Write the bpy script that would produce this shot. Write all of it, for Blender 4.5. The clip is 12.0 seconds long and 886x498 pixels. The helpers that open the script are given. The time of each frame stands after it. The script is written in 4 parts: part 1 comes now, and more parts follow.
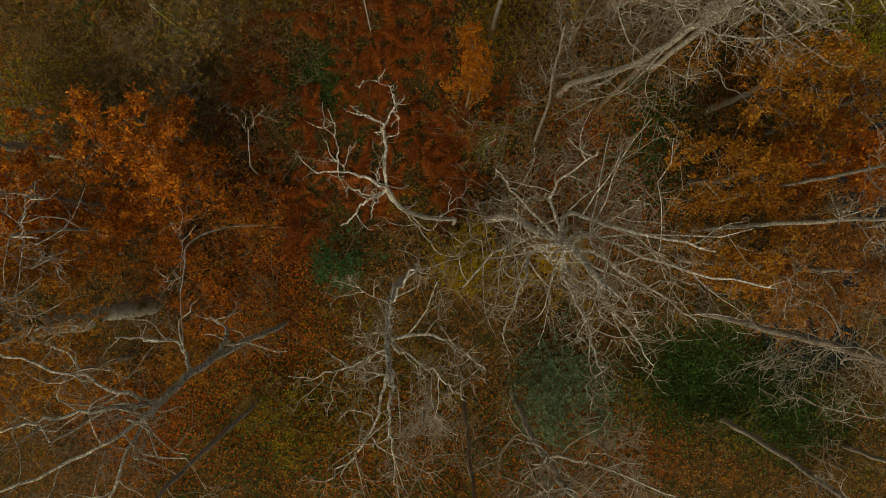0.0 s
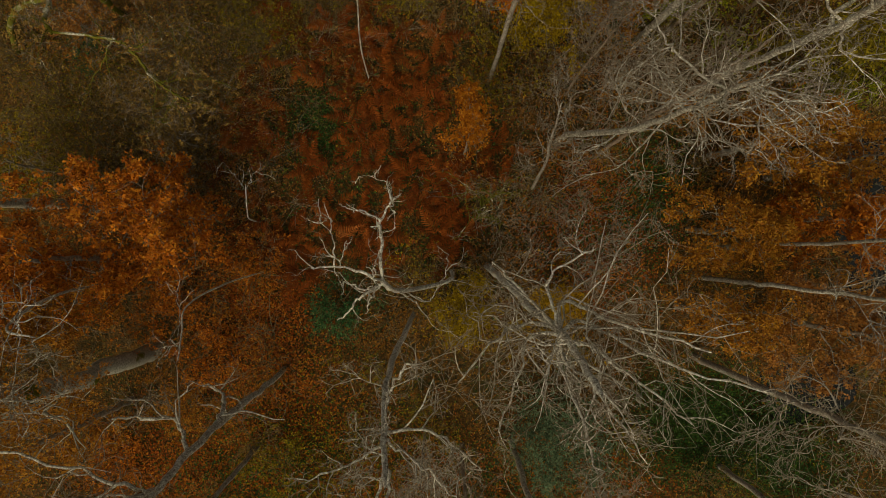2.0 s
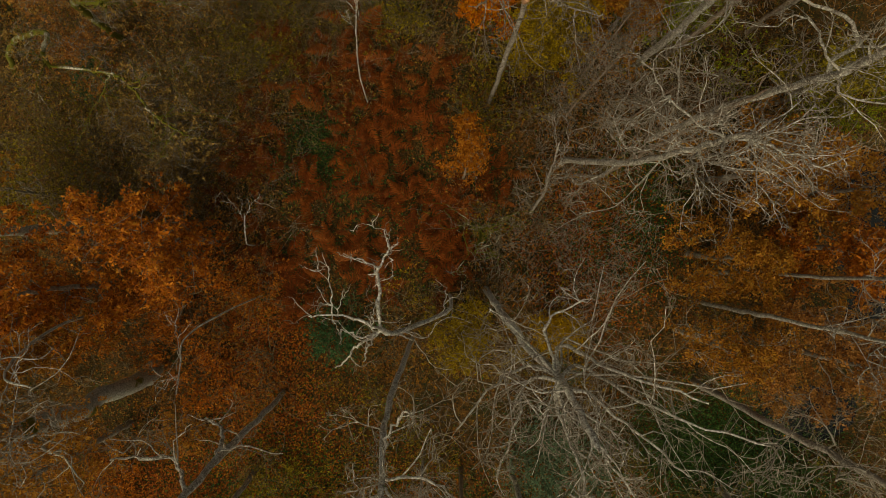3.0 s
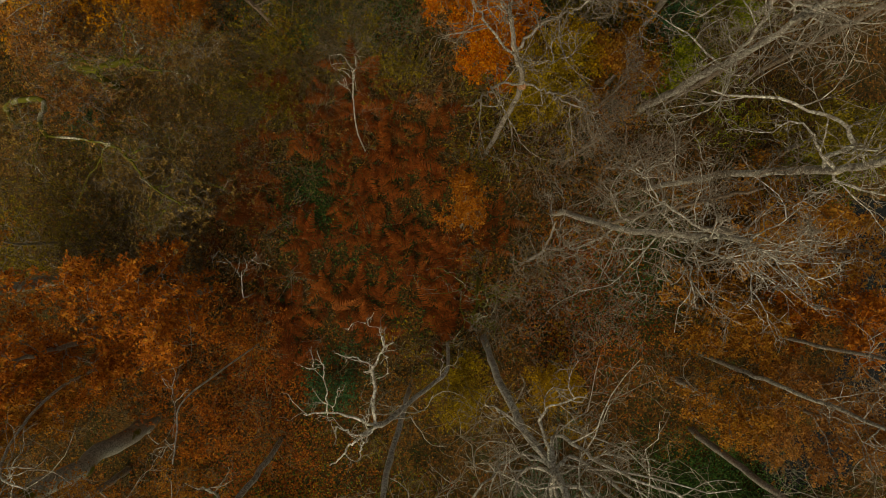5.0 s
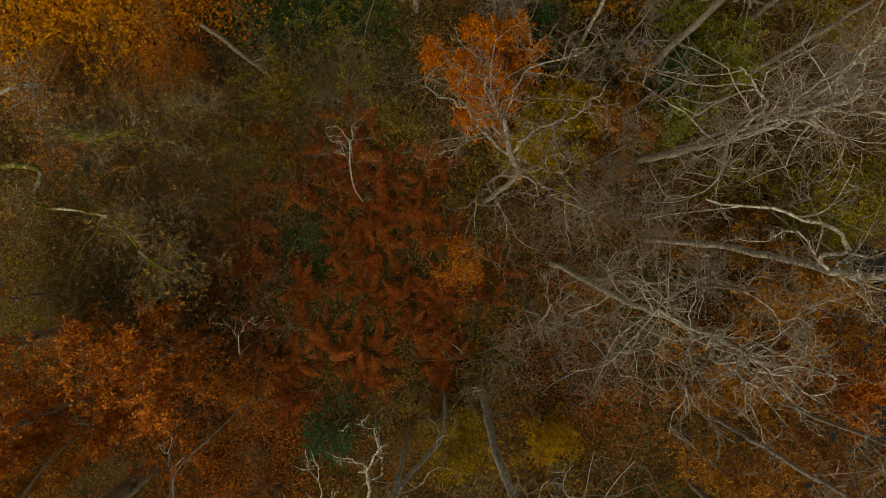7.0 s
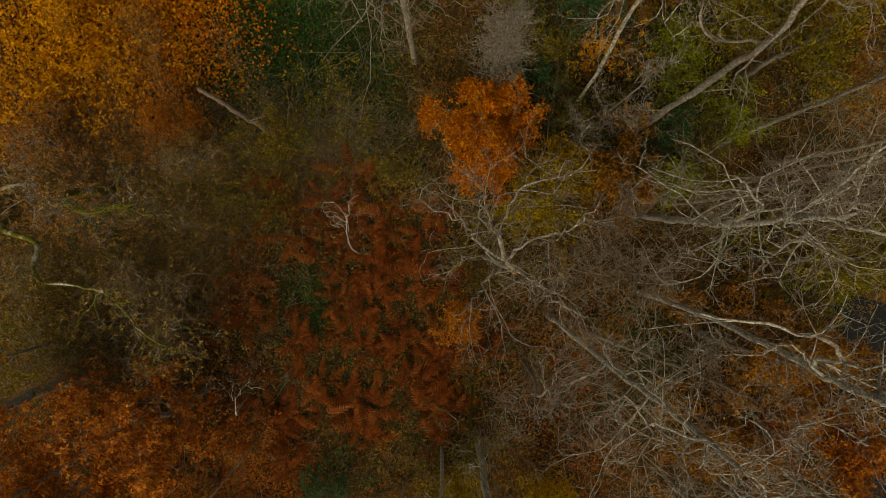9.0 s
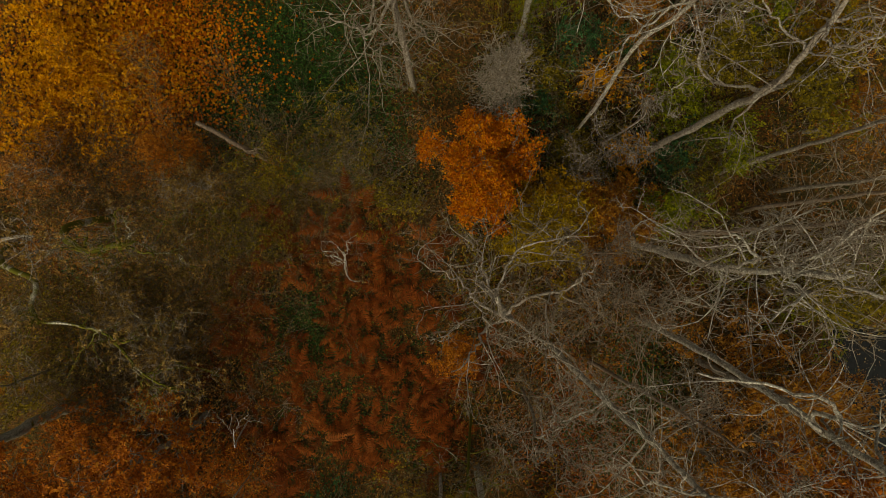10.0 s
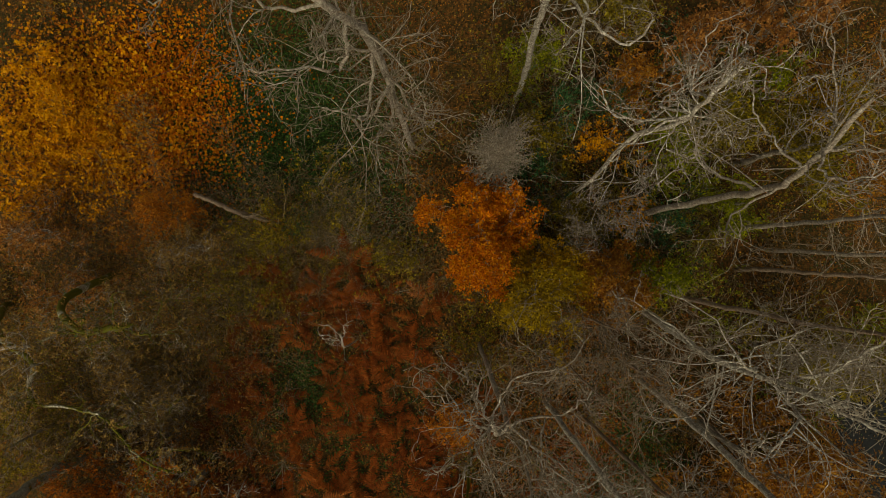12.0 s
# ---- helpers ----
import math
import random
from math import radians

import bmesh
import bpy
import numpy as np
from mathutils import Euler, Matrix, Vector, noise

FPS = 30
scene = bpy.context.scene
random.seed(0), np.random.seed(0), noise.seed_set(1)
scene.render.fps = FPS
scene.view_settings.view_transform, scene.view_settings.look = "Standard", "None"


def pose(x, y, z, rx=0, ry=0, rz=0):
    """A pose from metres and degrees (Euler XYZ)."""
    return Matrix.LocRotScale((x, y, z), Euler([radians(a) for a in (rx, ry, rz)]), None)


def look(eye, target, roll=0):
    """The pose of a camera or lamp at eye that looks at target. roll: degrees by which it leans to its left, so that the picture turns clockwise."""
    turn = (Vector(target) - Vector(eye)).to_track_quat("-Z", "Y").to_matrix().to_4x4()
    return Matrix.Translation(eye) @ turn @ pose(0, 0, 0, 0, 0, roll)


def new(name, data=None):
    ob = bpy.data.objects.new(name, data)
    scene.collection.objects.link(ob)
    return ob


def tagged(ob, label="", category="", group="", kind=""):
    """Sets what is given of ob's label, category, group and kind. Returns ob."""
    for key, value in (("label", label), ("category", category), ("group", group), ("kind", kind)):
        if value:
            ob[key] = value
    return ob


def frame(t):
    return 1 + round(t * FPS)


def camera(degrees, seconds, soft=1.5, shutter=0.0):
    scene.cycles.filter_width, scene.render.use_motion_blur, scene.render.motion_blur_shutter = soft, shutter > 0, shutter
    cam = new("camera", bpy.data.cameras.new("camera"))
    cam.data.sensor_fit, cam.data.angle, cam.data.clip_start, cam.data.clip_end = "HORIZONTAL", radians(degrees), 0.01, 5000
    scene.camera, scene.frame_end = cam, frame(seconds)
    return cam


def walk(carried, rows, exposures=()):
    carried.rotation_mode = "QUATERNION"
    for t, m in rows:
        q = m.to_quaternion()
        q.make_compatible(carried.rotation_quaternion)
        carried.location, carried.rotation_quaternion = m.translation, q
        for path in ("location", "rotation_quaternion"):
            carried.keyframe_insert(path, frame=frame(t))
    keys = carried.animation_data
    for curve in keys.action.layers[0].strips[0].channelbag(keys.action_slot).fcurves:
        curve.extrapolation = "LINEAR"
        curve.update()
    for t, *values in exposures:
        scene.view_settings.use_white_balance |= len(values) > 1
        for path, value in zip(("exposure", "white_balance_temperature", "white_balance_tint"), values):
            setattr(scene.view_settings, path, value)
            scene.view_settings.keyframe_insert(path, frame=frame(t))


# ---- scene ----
cam = camera(72.0, 12.0, soft=0.52)
# seconds, x, y, height, turn of the straight-down view
PATH = [
    (0, 0.0, 0.0, 24.0, 0.0), (1, 0.036, 0.911, 24.0, -0.01), (2, 0.076, 1.83, 24.0, -0.01),
    (3, 0.12, 2.758, 24.0, 0.01), (4, 0.166, 3.696, 24.0, 0.035), (5, 0.213, 4.647, 24.01, 0.075),
    (6, 0.26, 5.612, 24.01, 0.123), (7, 0.308, 6.596, 24.01, 0.18), (8, 0.354, 7.602, 24.01, 0.24),
    (9, 0.397, 8.635, 24.02, 0.295), (10, 0.437, 9.701, 24.02, 0.345), (11, 0.474, 10.806, 24.02, 0.38),
    (12, 0.505, 11.958, 24.03, 0.4),
]
EXPOSURE, KELVIN, TINT = -0.93, 9300, 0
walk(cam, [(t, pose(x, y, z, 0, 0, turn)) for t, x, y, z, turn in PATH], exposures=((0, EXPOSURE, KELVIN, TINT), (12, EXPOSURE, KELVIN, TINT)))

# ---- light: an overcast sky ----
world = bpy.data.worlds.new("world")
scene.world = world
world.use_nodes = True
wn = world.node_tree.nodes
sky = wn.new("ShaderNodeTexSky")
sky.sky_type, sky.sun_disc = "NISHITA", False
sky.sun_elevation, sky.sun_rotation = radians(48), radians(200)
sky.dust_density, sky.air_density, sky.ozone_density = 7.0, 0.8, 0.5
wn["Background"].inputs["Strength"].default_value = 0.15
grey = wn.new("ShaderNodeHueSaturation")
grey.inputs["Saturation"].default_value = 0.5
world.node_tree.links.new(sky.outputs[0], grey.inputs["Color"])
world.node_tree.links.new(grey.outputs[0], wn["Background"].inputs["Color"])
sun = new("sun", bpy.data.lights.new("sun", "SUN"))
sun.data.energy, sun.data.angle, sun.data.color = 0.7, radians(35), (1.0, 0.95, 0.88)
sun.matrix_world = look((-12, -33, 45), (0, 0, 0))


# ---- materials ----
def nodes_of(name, rough=0.8):
    m = bpy.data.materials.new(name)
    m.use_nodes = True
    nt = m.node_tree
    bsdf = nt.nodes["Principled BSDF"]
    bsdf.inputs["Roughness"].default_value = rough
    bsdf.inputs["Specular IOR Level"].default_value = 0.1
    return m, nt, bsdf


def ramp(nt, fac, stops):
    r = nt.nodes.new("ShaderNodeValToRGB")
    el = r.color_ramp.elements
    while len(el) < len(stops):
        el.new(0.5)
    for e, (p, c) in zip(el, stops):
        e.position, e.color = p, (*c, 1)
    nt.links.new(fac, r.inputs[0])
    return r.outputs[0]


def tex(nt, scale, detail=4.0, rough=0.6, coord="Object"):
    co = nt.nodes.new("ShaderNodeTexCoord")
    n = nt.nodes.new("ShaderNodeTexNoise")
    n.inputs["Scale"].default_value, n.inputs["Detail"].default_value = scale, detail
    n.inputs["Roughness"].default_value = rough
    nt.links.new(co.outputs[coord], n.inputs["Vector"])
    return n.outputs["Fac"]


def mixed(nt, fac, a, b, kind="MIX"):
    m = nt.nodes.new("ShaderNodeMix")
    m.data_type, m.blend_type = "RGBA", kind
    for sock, v in ((m.inputs["Factor"], fac), (m.inputs["A"], a), (m.inputs["B"], b)):
        if isinstance(v, (tuple, float, int)):
            sock.default_value = (*v, 1) if isinstance(v, tuple) else v
        else:
            nt.links.new(v, sock)
    return m.outputs["Result"]


def bumped(nt, bsdf, height, strength, distance):
    b = nt.nodes.new("ShaderNodeBump")
    b.inputs["Strength"].default_value, b.inputs["Distance"].default_value = strength, distance
    nt.links.new(height, b.inputs["Height"])
    nt.links.new(b.outputs[0], bsdf.inputs["Normal"])


def leaf_material(name, stops, through_light=0.25, rough=0.6, by_piece=False):
    """Leaves: a colour of its own for each leaf, drifting slowly over the plant."""
    m, nt, bsdf = nodes_of(name, rough)
    geo = nt.nodes.new("ShaderNodeNewGeometry")
    col = ramp(nt, geo.outputs["Random Per Island"], stops)
    if by_piece:
        whole = ramp(nt, nt.nodes.new("ShaderNodeObjectInfo").outputs["Random"], stops)
        col = mixed(nt, 0.6, col, whole)
    drift = ramp(nt, tex(nt, 1.6, 5, 0.7), [(0.34, (0.64, 0.64, 0.64)), (0.66, (1.2, 1.2, 1.2))])
    col = mixed(nt, 1.0, col, drift, "MULTIPLY")
    bunch = ramp(nt, tex(nt, 5.5, 3, 0.5), [(0.36, (0.74, 0.7, 0.66)), (0.64, (1.14, 1.17, 1.2))])
    col = mixed(nt, 1.0, col, bunch, "MULTIPLY")
    nt.links.new(col, bsdf.inputs["Base Color"])
    tr = nt.nodes.new("ShaderNodeBsdfTranslucent")
    nt.links.new(col, tr.inputs["Color"])
    mx = nt.nodes.new("ShaderNodeMixShader")
    mx.inputs[0].default_value = through_light
    nt.links.new(bsdf.outputs[0], mx.inputs[1])
    nt.links.new(tr.outputs[0], mx.inputs[2])
    nt.links.new(mx.outputs[0], nt.nodes["Material Output"].inputs["Surface"])
    return m


def bark_material(name, dark, light, lichen, amount=0.5, moss=0.0, depth=0.46):
    """Furrowed bark with crusts of lichen in two sizes, and moss cushions."""
    m, nt, bsdf = nodes_of(name, 0.88)
    base = ramp(nt, tex(nt, 4.0, 6, 0.7), [(0.3, dark), (0.7, light)])
    crust = ramp(nt, tex(nt, 7.0, 6, 0.75), [(0.62 - 0.2 * amount, (0, 0, 0)), (0.7 - 0.2 * amount, (1, 1, 1))])
    fleck = ramp(nt, tex(nt, 34.0, 4, 0.6), [(0.6 - 0.12 * amount, (0, 0, 0)), (0.64 - 0.12 * amount, (1, 1, 1))])
    col = mixed(nt, mixed(nt, 0.55, crust, fleck, "MULTIPLY"), base, lichen)
    col = mixed(nt, mixed(nt, 0.6, fleck, (0, 0, 0)), col, tuple(0.9 * v for v in lichen))
    furrow = ramp(nt, tex(nt, 19.0, 5, 0.7), [(0.38, (depth, 0.96 * depth, 0.92 * depth)), (0.58, (1.15, 1.15, 1.15))])
    col = mixed(nt, 1.0, col, furrow, "MULTIPLY")
    if moss:
        ms = ramp(nt, tex(nt, 1.1, 4), [(0.62 - 0.2 * moss, (0, 0, 0)), (0.7 - 0.2 * moss, (1, 1, 1))])
        col = mixed(nt, ms, col, (0.13, 0.13, 0.018))
    nt.links.new(col, bsdf.inputs["Base Color"])
    bumped(nt, bsdf, tex(nt, 30.0, 6, 0.75), 0.6, 0.02)
    return m


BARK = bark_material("grey_bark", (0.21, 0.176, 0.145), (0.42, 0.367, 0.315), (0.58, 0.58, 0.52), 0.5)
BARK_PALE = bark_material("lichen_bark", (0.21, 0.178, 0.146), (0.4, 0.352, 0.302), (0.72, 0.72, 0.645), 0.8)
BARK_WHITE = bark_material("white_lichen_bark", (0.2, 0.168, 0.14), (0.4, 0.355, 0.308), (0.8, 0.8, 0.74), 0.9)
BARK_BROWN = bark_material("brown_bark", (0.2, 0.142, 0.104), (0.385, 0.296, 0.226), (0.46, 0.42, 0.36), 0.3)
BARK_MOSS = bark_material("mossy_bark", (0.2, 0.17, 0.1), (0.34, 0.3, 0.2), (0.74, 0.74, 0.64), 0.9, 1.25)
BEECH = bark_material("beech_bark", (0.36, 0.355, 0.3), (0.51, 0.505, 0.435), (0.57, 0.58, 0.52), 0.2, 0.3)
TWIG = bark_material("twig_bark", (0.168, 0.134, 0.1), (0.32, 0.268, 0.212), (0.44, 0.415, 0.345), 0.3, depth=0.42)
TWIG_PALE = bark_material("pale_twig_bark", (0.222, 0.186, 0.146), (0.4, 0.344, 0.284), (0.59, 0.565, 0.49), 0.45, depth=0.42)
SCRUB = bark_material("scrub_bark", (0.15, 0.11, 0.06), (0.3, 0.235, 0.14), (0.4, 0.34, 0.24), 0.25, depth=0.42)
CUT = bark_material("cut_wood", (0.5, 0.25, 0.14), (0.62, 0.36, 0.22), (0.66, 0.45, 0.3), 0.3)

ORANGE = leaf_material("orange_leaf", [(0.0, (0.22, 0.066, 0.0145)), (0.35, (0.45, 0.128, 0.018)), (0.75, (0.65, 0.213, 0.026)), (1.0, (0.74, 0.33, 0.05))])
BRIGHT = leaf_material("bright_orange_leaf", [(0.0, (0.363, 0.0835, 0.008)), (0.5, (0.605, 0.174, 0.01)), (1.0, (0.678, 0.292, 0.02))])
AMBER = leaf_material("amber_leaf", [(0.0, (0.24, 0.083, 0.016)), (0.5, (0.43, 0.178, 0.024)), (1.0, (0.53, 0.28, 0.046))])
YELLOW = leaf_material("yellow_leaf", [(0.0, (0.46, 0.165, 0.009)), (0.4, (0.7, 0.295, 0.011)), (1.0, (0.82, 0.425, 0.03))])
OLIVE = leaf_material("olive_leaf", [(0.0, (0.104, 0.084, 0.0125)), (0.45, (0.222, 0.176, 0.0175)), (0.8, (0.345, 0.267, 0.023)), (1.0, (0.44, 0.35, 0.038))])
LIME = leaf_material("yellow_green_leaf", [(0.0, (0.1, 0.127, 0.009)), (0.5, (0.237, 0.267, 0.0144)), (1.0, (0.375, 0.386, 0.027))])
TAN = leaf_material("tan_leaf", [(0.0, (0.161, 0.0939, 0.0264)), (0.5, (0.306, 0.188, 0.054)), (1.0, (0.483, 0.326, 0.108))])
RUST = leaf_material("rust_leaf", [(0.0, (0.23, 0.09, 0.026)), (0.5, (0.42, 0.18, 0.046)), (1.0, (0.57, 0.29, 0.085))])
PEACH = leaf_material("peach_leaf", [(0.0, (0.33, 0.1, 0.012)), (0.5, (0.506, 0.17, 0.018)), (1.0, (0.605, 0.26, 0.036))])
GOLD = leaf_material("golden_leaf", [(0.0, (0.24, 0.13, 0.008)), (0.5, (0.46, 0.26, 0.013)), (1.0, (0.6, 0.39, 0.024))])
GOLD_OLIVE = leaf_material("golden_olive_leaf", [(0.0, (0.17, 0.11, 0.009)), (0.5, (0.33, 0.22, 0.013)), (1.0, (0.47, 0.34, 0.024))])
IVY = leaf_material("dark_green_leaf", [(0.0, (0.0232, 0.0516, 0.0122)), (0.6, (0.0424, 0.101, 0.0218)), (1.0, (0.0867, 0.167, 0.0364))], 0.1, 0.45)
HOLLY = leaf_material("holly_leaf", [(0.0, (0.026, 0.075, 0.027)), (0.6, (0.045, 0.14, 0.05)), (1.0, (0.1, 0.235, 0.09))], 0.08, 0.4)
PINE = leaf_material("pine_needle", [(0.0, (0.075, 0.128, 0.072)), (0.6, (0.12, 0.196, 0.112)), (1.0, (0.18, 0.262, 0.155))], 0.1)
FERN = leaf_material("dead_bracken", [(0.0, (0.12, 0.029, 0.0078)), (0.5, (0.222, 0.055, 0.011)), (0.85, (0.31, 0.083, 0.015)), (1.0, (0.38, 0.13, 0.036))], 0.2, 0.8, True)
LITTER = leaf_material("fallen_leaf", [(0.0, (0.0861, 0.0459, 0.0147)), (0.45, (0.206, 0.0941, 0.0207)), (0.8, (0.379, 0.167, 0.0265)), (1.0, (0.568, 0.356, 0.0737))], 0.0, 0.7)
LITTER_RED = leaf_material("fallen_red_leaf", [(0.0, (0.164, 0.0408, 0.0096)), (0.5, (0.326, 0.0816, 0.012)), (1.0, (0.491, 0.191, 0.024))], 0.0, 0.6)
LITTER_PALE = leaf_material("fallen_pale_leaf", [(0.0, (0.16, 0.09, 0.04)), (0.6, (0.26, 0.16, 0.08)), (1.0, (0.36, 0.27, 0.16))], 0.0, 0.6)

SOIL, nt, bsdf = nodes_of("forest_soil", 0.95)
c1 = ramp(nt, tex(nt, 0.45, 5, 0.6), [(0.38, (0.03, 0.038, 0.014)), (0.52, (0.062, 0.046, 0.018)), (0.68, (0.105, 0.06, 0.021))])
c2 = ramp(nt, tex(nt, 14.0, 6, 0.75), [(0.3, (0.4, 0.4, 0.4)), (0.7, (1.5, 1.4, 1.3))])
mould = mixed(nt, 1.0, c1, c2, "MULTIPLY")
cells = nt.nodes.new("ShaderNodeTexVoronoi")
cells.inputs["Scale"].default_value = 12.0
nt.links.new(nt.nodes.new("ShaderNodeTexCoord").outputs["Object"], cells.inputs["Vector"])
lying = ramp(nt, cells.outputs["Color"], [(0.15, (0.025, 0.02, 0.009)), (0.4, (0.075, 0.042, 0.015)), (0.65, (0.15, 0.066, 0.019)), (0.9, (0.27, 0.13, 0.035))])
strewn = ramp(nt, tex(nt, 1.3, 6, 0.75), [(0.4, (0.15, 0.15, 0.15)), (0.56, (0.85, 0.85, 0.85))])
nt.links.new(mixed(nt, strewn, mould, lying), bsdf.inputs["Base Color"])
bumped(nt, bsdf, cells.outputs["Distance"], 0.8, 0.05)

WATER, nt, bsdf = nodes_of("pond_water", 0.06)
bsdf.inputs["Base Color"].default_value = (0.012, 0.014, 0.014, 1)
bsdf.inputs["Specular IOR Level"].default_value = 0.45
bumped(nt, bsdf, tex(nt, 2.5, 3), 0.15, 0.02)


# ---- mesh helpers ----
def mesh_of(name, verts, faces, material, smooth=False):
    """verts (n, 3); faces (m, 3) or (m, 4) of indices."""
    me = bpy.data.meshes.new(name)
    verts = np.asarray(verts, dtype=np.float32)
    faces = np.asarray(faces, dtype=np.int32)
    m, k = faces.shape
    me.vertices.add(len(verts))
    me.vertices.foreach_set("co", verts.ravel())
    me.loops.add(m * k)
    me.loops.foreach_set("vertex_index", faces.ravel())
    me.polygons.add(m)
    me.polygons.foreach_set("loop_start", np.arange(0, m * k, k, dtype=np.int32))
    me.polygons.foreach_set("use_smooth", np.full(m, smooth))
    me.update(calc_edges=True)
    me.materials.append(material)
    return me


def part(name, me, parent, label=""):
    ob = new(name, me)
    ob.parent = parent
    return tagged(ob, label) if label else ob


def unit(v):
    return v / np.maximum(np.linalg.norm(v, axis=-1, keepdims=True), 1e-9)


def tube_arrays(P, R, sides):
    """Tubes round b paths of n points: vertices and quads."""
    b, n, _ = P.shape
    T = unit(np.gradient(P, axis=1))
    ref = np.where(np.abs(T[:, :1, 2:3]) > 0.9, np.array([1.0, 0, 0]), np.array([0, 0, 1.0]))
    U = unit(np.cross(T, np.broadcast_to(ref, T.shape)))
    W = np.cross(T, U)
    a = np.linspace(0, 2 * np.pi, sides, endpoint=False)
    V = P[:, :, None] + R[:, :, None, None] * (np.cos(a)[:, None] * U[:, :, None] + np.sin(a)[:, None] * W[:, :, None])
    base = (np.arange(b)[:, None, None] * n + np.arange(n - 1)[:, None]) * sides
    j = np.arange(sides)
    k = (j + 1) % sides
    F = np.stack([base + j, base + k, base + sides + k, base + sides + j], -1)
    return V.reshape(-1, 3), F.reshape(-1, 4)


def joined(arrays):
    vs, fs, off = [], [], 0
    for v, f in arrays:
        vs.append(v)
        fs.append(f + off)
        off += len(v)
    return np.concatenate(vs), np.concatenate(fs)


def paths(rng, start, way, length, n, wig, up):
    """b wandering paths of n points from start along way; up bends them to the sky."""
    b = len(start)
    step = (length / (n - 1))[:, None]
    P = np.empty((b, n, 3))
    P[:, 0] = start
    d = unit(way)
    drift = rng.normal(0, wig, (b, 3))
    for i in range(1, n):
        drift = 0.5 * drift + rng.normal(0, wig * 0.8, (b, 3))
        kink = rng.normal(0, wig * 2.9, (b, 3)) * (rng.uniform(0, 1, (b, 1)) < 0.34)
        d = unit(d + drift + kink + np.array([0, 0, up]))
        P[:, i] = P[:, i - 1] + d * step
    return P


def children(rng, P, R, k, n, angle, ratio, wig, up, s0=0.2, thin=0.55, rmin=0.004):
    """k side branches for each path of P."""
    b, m, _ = P.shape
    L = np.linalg.norm(np.diff(P, axis=1), axis=2).sum(1)
    s = np.clip((np.arange(k) + rng.uniform(0, 1, (b, k))) / k, 0.02, 0.99) * (1 - s0) + s0
    f = s * (m - 1)
    i = np.minimum(f.astype(int), m - 2)
    w = (f - i)[..., None]
    row = np.arange(b)[:, None]
    start = P[row, i] * (1 - w) + P[row, i + 1] * w
    r = R[row, i] * (1 - w[..., 0]) + R[row, i + 1] * w[..., 0]
    T = unit(P[row, i + 1] - P[row, i])
    side = unit(np.cross(T, rng.normal(0, 1, T.shape)))
    a = np.radians(rng.normal(angle, 12, (b, k)))[..., None]
    way = np.cos(a) * T + np.sin(a) * side
    length = L[:, None] * ratio * (1.15 - 0.6 * s) * rng.uniform(0.55, 1.25, (b, k))
    start, way, length, r = start.reshape(-1, 3), way.reshape(-1, 3), length.ravel(), r.ravel()
    C = paths(rng, start, way, length, n, wig, up)
    r0 = np.maximum(r * thin, rmin)
    taper = np.linspace(1, 0.35, n)
    return C, r0[:, None] * taper


def bent(points, n):
    """A smooth path of n points through a few given ones."""
    p = np.array(points, dtype=float)
    t = np.linspace(0, len(p) - 1, n)
    out = np.empty((n, 3))
    for j, u in enumerate(t):
        i = min(int(u), len(p) - 2)
        w = u - i
        a, b, c, d = p[max(i - 1, 0)], p[i], p[i + 1], p[min(i + 2, len(p) - 1)]
        out[j] = 0.5 * (2 * b + (c - a) * w + (2 * a - 5 * b + 4 * c - d) * w ** 2 + (3 * b - a - 3 * c + d) * w ** 3)
    return out


def ground_z(x, y):
    """The lie of the land: nearly flat, falling to the pond in the east and a little in the west."""
    x, y = np.asarray(x, dtype=float), np.asarray(y, dtype=float)
    z = 0.12 * np.sin(0.55 * x + 0.7) * np.cos(0.5 * y) + 0.06 * np.sin(1.7 * x + 1.1 * y)
    z = z - 0.45 / (1 + np.exp(np.clip((x + 8.5) * 0.8, -50, 50)))
    edge = 15.9 + 0.4 * np.sin(0.6 * y + 0.5) + 0.3 * np.sin(1.9 * y)
    inside = np.exp(-np.clip((y - 2.4) / 5.0, -3, 3) ** 4)
    z = z - 1.6 * np.exp(-(0.32 * (x - 14.3) ** 2 + 1.1 * (y + 3.95) ** 2) / 1.5)
    return z - 1.1 * inside / (1 + np.exp(np.clip(-(x - edge) * 2.2, -50, 50))) * np.exp(-np.clip((x - 20) / 7.0, 0, 4) ** 2)


# ---- ground and water ----
def ground():
    gx = np.concatenate([[-900, -300, -120, -60, -40], np.linspace(-28, 28, 110), [40, 60, 120, 300, 900]])
    gy = np.concatenate([[-900, -300, -120, -60, -35], np.linspace(-20, 32, 100), [45, 70, 120, 300, 900]])
    X, Y = np.meshgrid(gx, gy, indexing="ij")
    Z = ground_z(X, Y)
    V = np.stack([X, Y, Z], -1).reshape(-1, 3)
    a, b = np.meshgrid(np.arange(len(gx) - 1), np.arange(len(gy) - 1), indexing="ij")
    i = (a * len(gy) + b).ravel()
    F = np.stack([i, i + len(gy), i + len(gy) + 1, i + 1], -1)
    tagged(new("ground", mesh_of("ground", V, F, SOIL, True)), "dark forest soil under fallen leaves", "ground", kind="structure")


